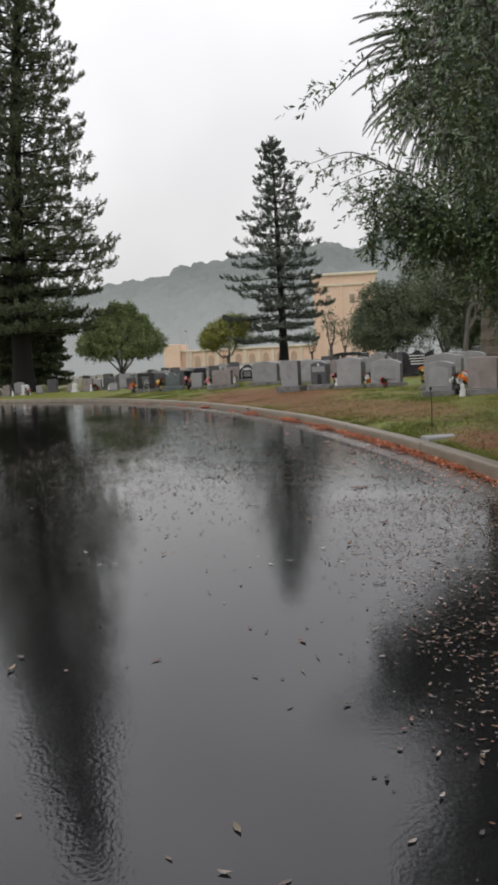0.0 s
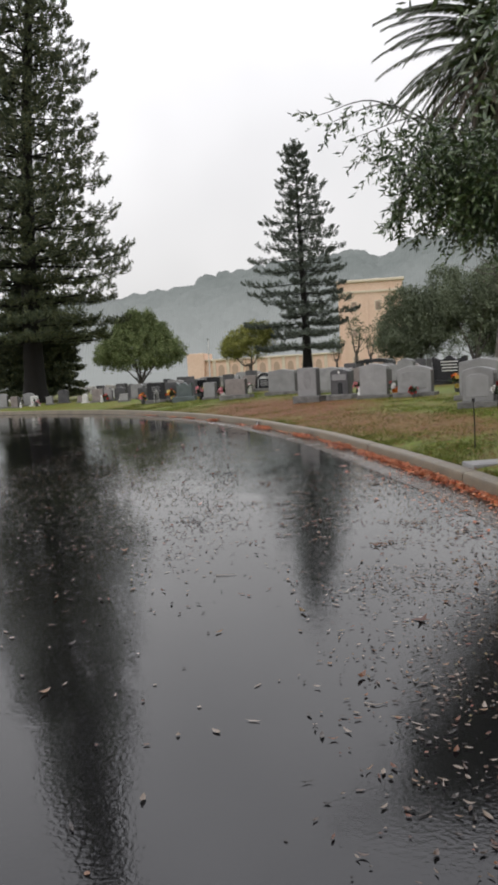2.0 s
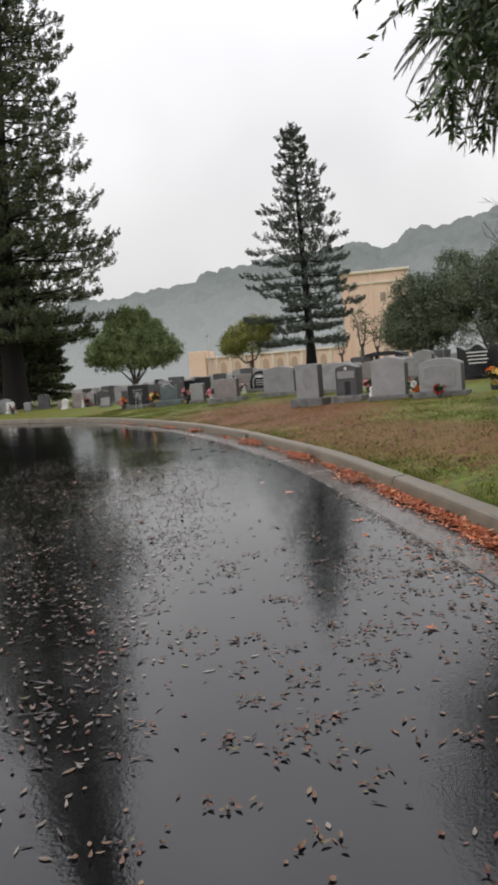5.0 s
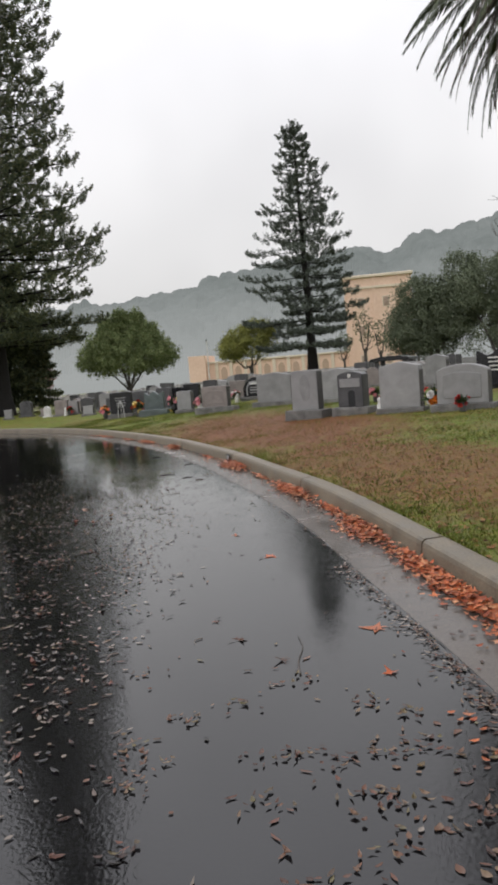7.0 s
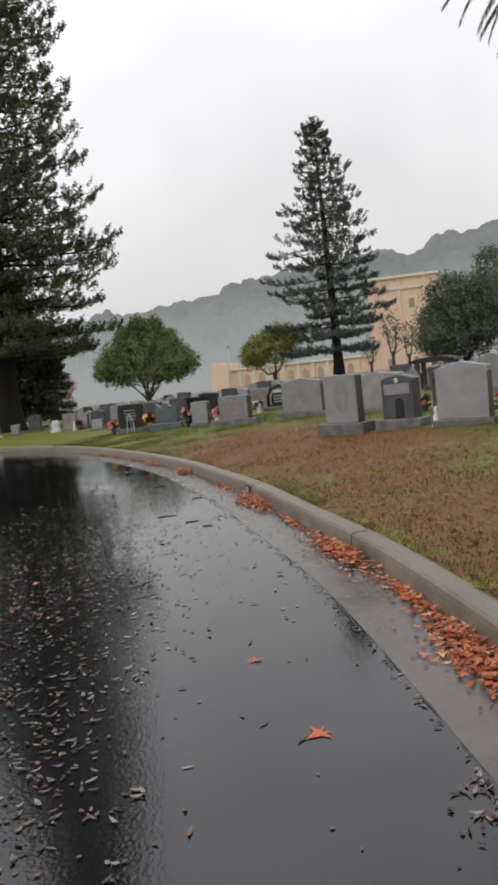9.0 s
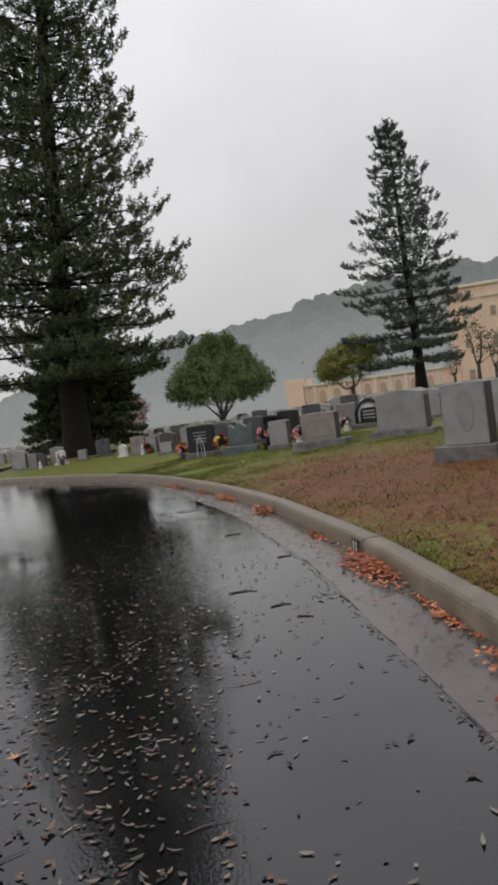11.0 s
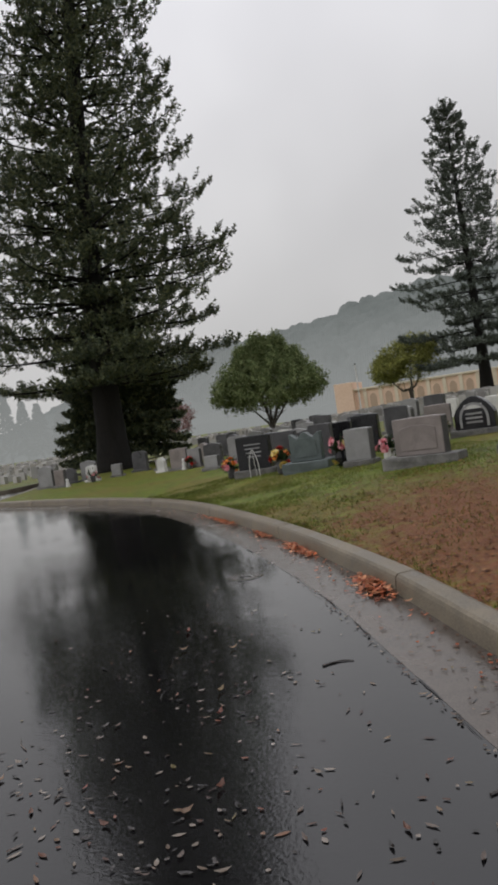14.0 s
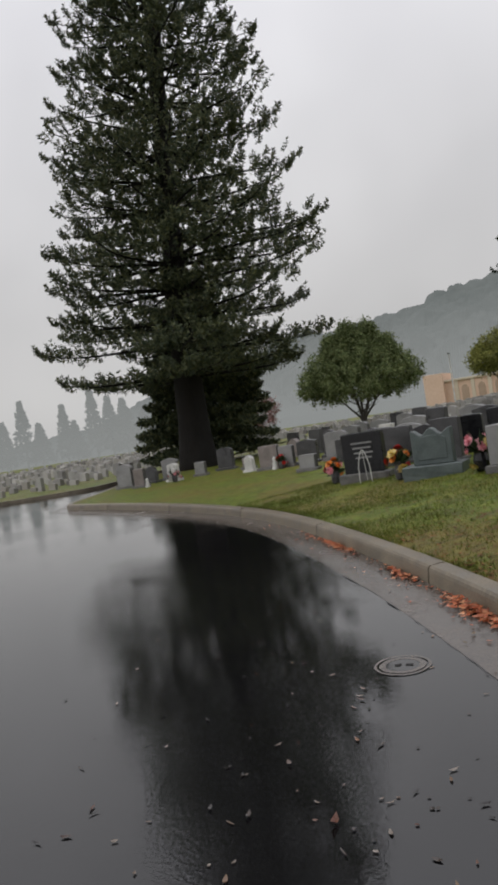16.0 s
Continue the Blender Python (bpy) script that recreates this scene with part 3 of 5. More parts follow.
def slim_profile(z):
    pts = [(2.5, 4.8), (5, 6.3), (9, 6.2), (12.7, 5.6), (17, 4.3), (21, 3.0), (24.5, 1.5), (27, 0.5)]
    return float(np.interp(z, [p[0] for p in pts], [p[1] for p in pts]))


conifer("towering dark green conifer with a thick trunk among the graves", -15.8, 53.0, height(-15.8, 53.0), 37, 0.74, 4.2, big_profile, 1.35, 10, 68, 0.24, 7, 0.032, 11, rise=0.04, sag=0.12, tip=0.16, curl=0.75, shoot=0.62, flat=0.30, gaps=0.22, inner=0.1, lean=(2.8, 0), thin=0.6, fuller=0.1)
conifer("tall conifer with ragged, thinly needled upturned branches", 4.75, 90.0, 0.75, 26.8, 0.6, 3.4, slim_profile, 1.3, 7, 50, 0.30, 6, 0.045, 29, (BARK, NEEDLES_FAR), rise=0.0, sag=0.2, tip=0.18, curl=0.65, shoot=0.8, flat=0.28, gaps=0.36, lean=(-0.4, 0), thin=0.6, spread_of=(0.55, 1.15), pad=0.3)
conifer("low dark conifer with layered drooping boughs", -17.0, 57.5, 0.2, 9.5, 0.22, 1.0, lambda z: float(np.interp(z, [1, 3, 6, 9.5], [3.1, 3.2, 2.1, 0.3])), 0.6, 8, 70, 0.28, 6, 0.04, 31, rise=0.0, sag=0.28, tip=0.1, curl=0.3, shoot=0.6)

broadleaf("rounded dark green multi-stemmed tree on the grave field", -12.5, 76.0, 0.25, 8, [(0, 0, 3.6, 4.3, 4.2, 1.7), (0, 0, 4.0, 4.3, 4.0, 2.0), (-1.4, 0, 4.6, 2.6, 2.4, 2.0), (1.2, 0.4, 4.8, 2.6, 2.5, 2.1), (2.4, 0, 3.8, 2.2, 2.0, 1.6), (-2.5, 0, 3.7, 2.0, 2.0, 1.5),
          (-1.6, 0.2, 6.0, 0.8, 0.8, 1.2), (-0.3, 0, 6.5, 0.85, 0.85, 1.5), (1.0, 0.2, 6.4, 0.8, 0.8, 1.4), (2.1, 0, 5.6, 0.8, 0.8, 1.1)],
          7, 2500, 26, 0.19, 41, (BARK_GREY, LEAVES_OLIVE), 0.4, floor=2.1)
broadleaf("small yellowing tree on the grave field", -2.0, 93.0, 0.5, 7, [(0, 0, 4.6, 3.4, 3.2, 1.9), (0.9, 0, 5.6, 2.2, 2.2, 1.5), (-1.9, 0, 4.0, 1.7, 1.7, 1.3)],
          3, 900, 22, 0.2, 43, (BARK_GREY, LEAVES_GOLD), 0.5, fork=1.8)
for cx, cy, hh, rr, sd in [(15.5, 80, 9.5, 4.6, 51), (20.5, 76, 11, 5.6, 52), (27.5, 82, 12, 6.5, 53), (34, 74, 10, 6, 54)]:
    random.seed(sd + 7)
    lobes = [(0, 0, hh * 0.46, rr * 0.95, rr * 0.95, hh * 0.42)] * 2 + [(rand(-0.75, 0.75) * rr, rand(-0.5, 0.5) * rr, hh * rand(0.25, 0.78), rr * rand(0.3, 0.5), rr * rand(0.3, 0.5), hh * rand(0.14, 0.24)) for _ in range(9)]
    broadleaf("dense dark oak with leaves paled for haze, behind the graves", cx, cy, 0.7, hh, lobes, 5, 2000, 26, 0.22, sd, (BARK_GREY, LEAVES_HAZE), 0.7)
broadleaf("small red-leaved autumn tree, its colour paled for haze", -29.5, 102, 0.2, 5, [(0, 0, 3.0, 2.6, 2.4, 1.9)], 3, 240, 12, 0.28, 57, (BARK_GREY, LEAVES_RED), 0.6)
for i, (cx, cy, hh) in enumerate([(11.5, 99, 7.5), (13.6, 101, 6.5), (15.8, 98, 8), (18.5, 103, 7), (9.4, 104, 5.5)]):
    broadleaf("slender sparse young tree before the tan building", cx, cy, 0.6, hh, [(0, 0, hh * 0.72, 1.1, 1.1, hh * 0.26)], 2, 46, 10, 0.26, 60 + i, (BARK_GREY, LEAVES_HAZE), 0.5, name="young_tree", fork=hh * 0.35)
def overhanging_tree():
    """The evergreen beside the kerb whose outer sprays hang over the drive."""
    random.seed(71)
    x0, y0 = 5.9, 11.3
    tree = thing("evergreen_tree", "dark evergreen with narrow leaves hanging over the kerb", "tree", m=pose(x0, y0, height(x0, y0)))
    bv, bf, lv, lf = [], [], [], []
    tube(bv, bf, spline([(0, 0, -0.3), (-0.1, 0, 1.2), (-0.25, 0.05, 2.6), (-0.3, 0, 4.4), (-0.2, 0, 7.0)], 5), [0.26 - 0.011 * i for i in range(21)], 10)
    blobs = [(0.5, 0, 5.6, 2.3, 2.8, 2.2, 850), (-1.2, -0.1, 3.6, 1.2, 1.4, 1.0, 900), (-2.75, 0.1, 3.1, 0.85, 0.9, 0.5, 480), (-1.0, -0.5, 2.7, 1.4, 1.4, 0.95, 1200), (-2.0, -0.6, 2.2, 0.55, 0.8, 0.6, 330), (-2.0, -0.2, 6.6, 1.6, 1.8, 1.0, 1000), (-0.4, 0, 8.4, 2.4, 2.6, 1.6, 550), (-1.5, 0.0, 8.9, 1.7, 2.1, 1.7, 450),
             (-2.2, -3.2, 5.0, 1.3, 1.6, 1.0, 480), (-2.9, -3.7, 3.5, 0.95, 1.2, 1.0, 1000), (-3.2, -4.7, 4.0, 0.75, 0.7, 0.6, 420), (-3.8, -5.0, 3.75, 0.45, 0.5, 0.4, 70), (-3.6, 0.0, 3.35, 0.45, 0.5, 0.32, 150), (-2.9, 0.0, 2.75, 0.6, 0.7, 0.32, 190)]
    tips = [Vector(t) for t in ((-5.15, -5.2, 3.2), (-4.75, -5.0, 3.45), (-4.55, -5.1, 3.1), (-4.75, 0.5, 4.15), (-4.6, 0.3, 4.0), (-4.35, 0.1, 3.75), (-4.1, 0.3, 3.45), (-4.2, 0.2, 3.65), (-2.3, -0.6, 1.95), (-2.2, -0.5, 1.75), (-2.15, -0.4, 1.6))]
    hanging = [(rand(-4.4, -3.2), rand(-5.5, -4.6), rand(3.4, 4.2), rand(0.4, 1.0)) for _ in range(24)] + [(rand(-3.8, -2.2), rand(-0.4, 0.6), rand(2.9, 3.3), rand(0.25, 0.6)) for _ in range(26)] + [(rand(-2.5, -1.2), rand(-1.2, 0.2), rand(2.4, 2.9), rand(0.4, 1.0)) for _ in range(24)]

    def spray(a, b, twigs):
        droop = Vector((0, 0, -0.12))
        path = [a, a.lerp(b, 0.5) + Vector((0, 0, 0.18)), b + droop]
        path = spline(path, 6)
        tube(bv, bf, path, [0.016 - 0.001 * i for i in range(len(path))], 4)
        for i in range(twigs):
            u = 1.0 if i < 2 else rand(0.25, 1.0)
            q = path[int(u * (len(path) - 1))]
            twig(q, ((b - a).normalized() * 0.6 + unit() * 0.8 + Vector((0, 0, -0.35))).normalized(), rand(0.22, 0.42))

    def twig(p, d, length):
        k = random.randrange(11, 17)
        for i in range(k):
            u = i / k
            q = p + d * length * u + Vector((0, 0, -0.25 * length * u * u))
            e = (d * 0.7 + unit() * 0.75 + Vector((0, 0, -0.15))).normalized()
            near = 0.72 if q.y < -3.5 else 1.0
            leaf(lv, lf, q, e, unit(), near * rand(0.065, 0.11), near * rand(0.022, 0.033))

    for cx, cy, cz, rx, ry, rz, count in blobs:
        c = Vector((cx, cy, cz))
        for _ in range(7):
            d = unit()
            tube(bv, bf, spline([Vector((-0.25, 0, cz * 0.55)), (c + Vector((-0.25, 0, cz * 0.55))) * 0.5 + unit() * 0.2, c + Vector((d.x * rx, d.y * ry, d.z * rz)) * 0.8], 4), [0.06 - 0.006 * i for i in range(9)], 5)
        for _ in range(count):
            d = unit()
            s = rand(0.3, 1.0) ** 0.5 * (1 + 0.25 * noise.noise(d * 2.6 + c))
            p = c + Vector((d.x * rx, d.y * ry, d.z * rz)) * s
            twig(p, (unit() + d * 0.4 + Vector((0, 0, -0.5))).normalized(), rand(0.25, 0.5))
    for t in tips:
        spray(t + Vector((rand(1.0, 1.5), rand(-0.2, 0.2), rand(0.1, 0.35) if t.y < -1 else rand(-0.5, -0.1))), t, 8)
    for hx, hy, hz, drop in hanging:
        p, d = Vector((hx, hy, hz)), Vector((rand(-0.5, 0.1), rand(-0.2, 0.2), -0.4)).normalized()
        path = [p]
        for _ in range(5):
            p = p + d * drop / 5
            d = (d + Vector((rand(-0.1, 0.1), rand(-0.1, 0.1), -0.35))).normalized()
            path.append(p)
            for _ in range(2):
                twig(p, (unit() * 0.8 + d * 0.7).normalized(), rand(0.12, 0.24))
        tube(bv, bf, path, [0.007 - 0.0009 * i for i in range(6)], 4)
    smooth(part("trunk", (bv, bf), BARK_GREY, tree))
    part("crown", (lv, lf), LEAVES, tree)


overhanging_tree()


def palm(x, y):
    random.seed(73)
    z0 = height(x, y)
    tree = thing("palm_tree", "old palm with arching fronds and a hanging dead skirt", "tree", m=pose(x, y, z0))
    v, f = [], []
    path = [Vector((0.01 * i, 0, -0.3 + 0.3 * i)) for i in range(42)]
    tube(v, f, path, [0.46 + 0.05 * (i % 2) + (0.16 * math.exp(-i / 2)) + 0.015 * max(0, i - 32) for i in range(42)], 16)
    part("trunk", (v, f), PALM_BARK, tree)
    top = Vector((0.4, 0, 12.2))
    green, dead = ([], []), ([], [])

    def frond(store, az, up, length, droop, wide):
        vv, ff = store
        out = Vector((math.cos(az), math.sin(az), 0))
        across = Vector((-out.y, out.x, 0))
        path = []
        p, ang = top + out * 0.3 + Vector((0, 0, rand(-0.4, 0.2))), up
        for i in range(15):
            path.append(p)
            p = p + (out * math.cos(ang) + Vector((0, 0, math.sin(ang)))) * length / 14
            ang = max(-1.45, ang - droop / 14 * (0.6 + i / 10))
        tube(vv, ff, path, [0.045 - 0.0028 * i for i in range(15)], 4)
        for i in range(4, 104):
            u = i / 104 * 14
            j = min(13, int(u))
            q = path[j].lerp(path[j + 1], u - j)
            fwd = (path[j + 1] - path[j]).normalized()
            reach = wide * math.sin(math.pi * min(0.95, 0.15 + i / 120)) ** 0.5
            for sgn in (-1, 1):
                d = (across * sgn * rand(0.4, 0.65) + fwd * 0.8 + Vector((0, 0, -0.22)) + unit() * 0.1).normalized()
                w = fwd * 0.026
                k = len(vv)
                vv += [q - w, q + w, q + d * reach * 0.6 + w + Vector((0, 0, -0.03)), q + d * reach + Vector((0, 0, -0.15 * reach)), q + d * reach * 0.6 - w + Vector((0, 0, -0.03))]
                ff.append((k, k + 1, k + 2, k + 3, k + 4))

    for i in range(250):
        frond(green, i * 2.39996, 1.35 - 2.5 * (i / 250) + rand(-0.12, 0.12), rand(5.4, 6.2), rand(0.75, 1.1), 0.46)
    for i in range(60):
        frond(dead, i * 2.39996 + 0.7, rand(-0.8, -0.1), rand(4.8, 5.6), rand(0.8, 1.2), 0.48)
    part("fronds", green, FROND, tree, "grey-green arching fronds")
    part("dead_fronds", dead, FROND_DEAD, tree, "brown hanging dead fronds")


palm(10.35, 31.2)


def bare_tree(x, y):
    """A leafless tree: limbs that fork again and again into fine twigs."""
    random.seed(77)
    tree = thing("bare_tree", "tall leafless tree with a few clinging russet leaves", "tree", m=pose(x, y, 0.7))
    bv, bf, lv, lf = [], [], [], []

    def grow(p, d, length, r, depth):
        path, q = [p], p
        for _ in range(4):
            d = (d + unit() * 0.16 + Vector((0, 0, 0.05))).normalized()
            q = q + d * length / 4
            path.append(q)
        tube(bv, bf, path, [r * (1 - 0.1 * i) for i in range(5)], 7 if depth < 2 else 4)
        if depth == 5:
            if rand(0, 1) < 0.25:
                leaf(lv, lf, q, unit(), unit(), 0.14, 0.07)
            return
        for k in range(3):
            side = (unit() * 0.75 + d * 0.9 + Vector((0, 0, 0.12))).normalized()
            grow(path[4] if k < 2 else path[2], side, length * rand(0.62, 0.82), r * 0.6, depth + 1)

    grow(Vector((0, 0, -0.2)), Vector((-0.08, 0, 1)), 4.6, 0.24, 0)
    part("trunk", (bv, bf), BARK_GREY, tree)
    part("leaves", (lv, lf), LEAVES_RED, tree, "few russet leaves")


bare_tree(18.0, 61.0)

# ---- hills with painted mist, and building ----
SKYLINE = [(-62, 0.3), (-42, 0.5), (-30, 1.6), (-22, 4.0), (-14, 5.6), (-10, 5.95), (-4.5, 6.75), (-1.5, 7.35), (3, 7.8), (6, 8.25), (8.6, 7.65), (10.5, 8.75), (15.5, 9.15), (24, 9.85), (36, 8.35), (50, 4.85), (62, 1.85)]
HILL = nodes_of("wooded_hill_painted_mist_glow")
_n, _l, _p = HILL[1], HILL[2], HILL[3]
_v = coords(_n, _l, 'world')
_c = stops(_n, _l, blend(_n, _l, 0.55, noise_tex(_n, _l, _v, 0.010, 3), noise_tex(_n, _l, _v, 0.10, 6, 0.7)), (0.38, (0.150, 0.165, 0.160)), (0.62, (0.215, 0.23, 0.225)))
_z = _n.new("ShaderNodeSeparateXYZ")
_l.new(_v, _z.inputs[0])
# mist painted by height: the colour pales towards the hills' foot
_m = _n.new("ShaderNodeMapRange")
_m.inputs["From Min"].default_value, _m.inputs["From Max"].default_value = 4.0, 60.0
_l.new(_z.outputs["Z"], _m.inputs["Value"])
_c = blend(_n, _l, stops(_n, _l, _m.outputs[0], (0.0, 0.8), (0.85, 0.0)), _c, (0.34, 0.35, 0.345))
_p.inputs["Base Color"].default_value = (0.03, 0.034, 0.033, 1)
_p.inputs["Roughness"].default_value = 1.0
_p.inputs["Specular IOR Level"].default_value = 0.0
# the mist-grey colour is emitted, so the slopes glow evenly
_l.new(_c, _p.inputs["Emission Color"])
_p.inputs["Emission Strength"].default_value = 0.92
v, f = [], []
NA, NR = 760, 30
for j in range(NR + 1):
    u = j / NR
    for i in range(NA + 1):
        az = -62 + 124 * i / NA
        top = math.tan(radians(float(np.interp(az, [p[0] for p in SKYLINE], [p[1] for p in SKYLINE]))))
        dd = 250 + 190 * u
        a = radians(az)
        zz = (1.5 + 440 * top) * u ** 0.85
        q = Vector((dd * math.sin(a), dd * math.cos(a), 0))
        canopy = 2.5 * noise.noise(q * 0.012) + 9.0 * math.sqrt(abs(noise.noise(q * 0.042 + Vector((0, 0, 4))))) + 5.0 * math.sqrt(abs(noise.noise(q * 0.10))) + 2.0 * math.sqrt(abs(noise.noise(q * 0.27))) - 4.5
        v.append((q.x, q.y, zz + canopy * min(1, u * 6) * min(1, top * 20) - (2 if j == 0 else 0)))
for j in range(NR):
    for i in range(NA):
        a = j * (NA + 1) + i
        f.append((a, a + 1, a + NA + 2, a + NA + 1))
tagged(part("backdrop", (v, f), HILL[0]), "wooded hills with rain mist painted in and a faint glow", "hills", kind="structure")


# faint pointed conifers beyond the farther lawn, in the hills' glowing mist colour
random.seed(80)
v, f = [], []
for i in range(22):
    az, dd, hh = radians(49 - i * 1.25 + rand(-0.5, 0.5)), rand(150, 185), rand(8.5, 15.0)
    foot = Vector((-2 - dd * math.sin(az), 22 + dd * math.cos(az), 0.0))
    wide_at = rand(3.6, 4.8)
    tube(v, f, [foot, foot + Vector((0, 0, hh * 0.5)), foot + Vector((0, 0, hh))], [0.25, 0.16, 0.03], 5)
    for k in range(420):
        u = rand(0.06, 1.0) ** 0.8
        a = rand(0, 6.3)
        r = (1 - u) * wide_at * (0.88 + 0.12 * math.sin(u * 40)) * rand(0.3, 1.0)
        needle_tuft(v, f, foot + Vector((r * math.cos(a), r * math.sin(a), hh * u)), Vector((math.cos(a), math.sin(a), 0.1)).normalized(), 0.8, 5, 0.22)
tagged(part("far_woods", (v, f), HILL[0]), "pointed conifers in the hills' painted, glowing mist colour", "trees", kind="stuff")


def mausoleum():
    b = thing("mausoleum", "long tan stucco building with a flat roof, hazy behind the trees", "building", m=pose(28.0, 168.0, 0.3, 0, 0, -6))
    part("main_wall", block(-12, 2, 0, 20, 0, 19.5, 0.1, 1), STUCCO, b)
    part("roof", block(-12.4, 2.4, -0.4, 20.4, 19.5, 20.1, 0.1, 1), STUCCO_TRIM, b, "pale flat roof edge")
    part("cornice", block(-12.25, 2.25, -0.28, 0.0, 17.2, 17.7, 0.05, 1), STUCCO_TRIM, b, "pale moulded band")
    part("wing_wall", block(-45, -12, 2, 14, 0, 4.3, 0.1, 1), STUCCO, b)
    part("wing_roof", block(-45.4, -12, 1.6, 14.4, 4.3, 4.7, 0.05, 1), STUCCO_TRIM, b)
    part("end_tower", block(-47, -43.2, 0.5, 12, 0, 6.2, 0.05, 1), STUCCO, b)
    for i in range(9):
        x = -41 + 3.2 * i
        part("pilaster", block(x - 0.35, x + 0.35, 1.7, 2.0, 0, 4.3, 0.03, 1), STUCCO_TRIM, b)
        if i < 8:
            # no hollow here: a flat arched panel with the shade in its colour
            part("niche", extruded([(x + 0.9, 0.2), (x + 2.3, 0.2), (x + 2.3, 2.6), (x + 2.0, 3.2), (x + 1.6, 3.4), (x + 1.2, 3.2), (x + 0.9, 2.6)], 1.93, 2.02), STUCCO_SHADE, b, "arched panel with painted recess shade")
    for i in range(3):
        x = -11 + 5.2 * i
        part("pilaster", block(x - 0.3, x + 0.3, -0.25, 0.0, 0, 19.5, 0.03, 1), STUCCO, b)
        for z in (0.2, 6.4, 12.2):
            if x < -1:
                w = part("window", block(x + 1.7, x + 3.1, -0.12, 0.05, z + 1, z + 3.2, 0.03, 1), STUCCO_TRIM, b)
                part("pane", block(x + 1.85, x + 2.95, -0.16, -0.121, z + 1.15, z + 3.05), GLASS_MISTY, w)


mausoleum()


def pole(x, y):
    t = thing("utility_pole", "thin pale pole standing on the grave field", "pole", m=pose(x, y, 0.4))
    v, f = [], []
    tube(v, f, [Vector((0, 0, -0.2)), Vector((0, 0, 3)), Vector((0.03, 0, 6.2))], [0.10, 0.085, 0.06], 8)
    part("shaft", (v, f), PALE, t)
    part("cap", block(-0.12, 0.12, -0.12, 0.12, 6.2, 6.32, 0.02, 1), IRON, t)


pole(-8.6, 112)

# ---- gravestones ----


def arch_top(w, h, rise, n=10):
    """Outline of a tablet with a segment-arched top."""
    pts = [(-w / 2, 0), (w / 2, 0), (w / 2, h - rise)]
    for i in range(1, n):
        u = i / n
        pts.append((w / 2 - w * u, h - rise + rise * math.sin(math.pi * u) ** 0.8))
    return pts + [(-w / 2, h - rise)]


def tablet_outline(style, w, h):
    if style == 'arch':
        return arch_top(w, h, 0.12 * w)
    if style == 'round':
        return arch_top(w, h, 0.42 * w, 14)
    if style == 'serpentine':
        pts = [(-w / 2, 0), (w / 2, 0)]
        for i in range(15):
            u = i / 14
            pts.append((w / 2 - w * u, h - 0.1 * h + 0.1 * h * math.cos(4 * math.pi * (u - 0.5)) * (0.6 + 0.4 * math.sin(math.pi * u))))
        return pts
    if style == 'gable':
        return [(-w / 2, 0), (w / 2, 0), (w / 2, h * 0.9), (w * 0.3, h * 0.94), (0, h), (-w * 0.3, h * 0.94), (-w / 2, h * 0.9)]
    if style == 'shoulder':
        return [(-w / 2, 0), (w / 2, 0), (w / 2, h * 0.93), (w * 0.42, h * 0.94), (w * 0.36, h), (-w * 0.36, h), (-w * 0.42, h * 0.94), (-w / 2, h * 0.93)]
    return [(-w / 2, 0), (w / 2, 0), (w / 2, h * 0.985), (w * 0.25, h), (-w * 0.25, h), (-w / 2, h * 0.985)]


def rough_block(w, d, h, seed):
    """A rock-faced base: slightly uneven faces."""
    bm = block(-w / 2, w / 2, -d / 2, d / 2, 0, h, 0.012, 1)
    bmesh.ops.subdivide_edges(bm, edges=bm.edges[:], cuts=3, use_grid_fill=True)
    for p in bm.verts:
        k = noise.noise_vector(Vector((p.co.x * 7 + seed, p.co.y * 7, p.co.z * 9)))
        if p.co.z > 0.01:
            p.co += Vector((k.x * 0.012, k.y * 0.014, k.z * 0.005))
    return bm


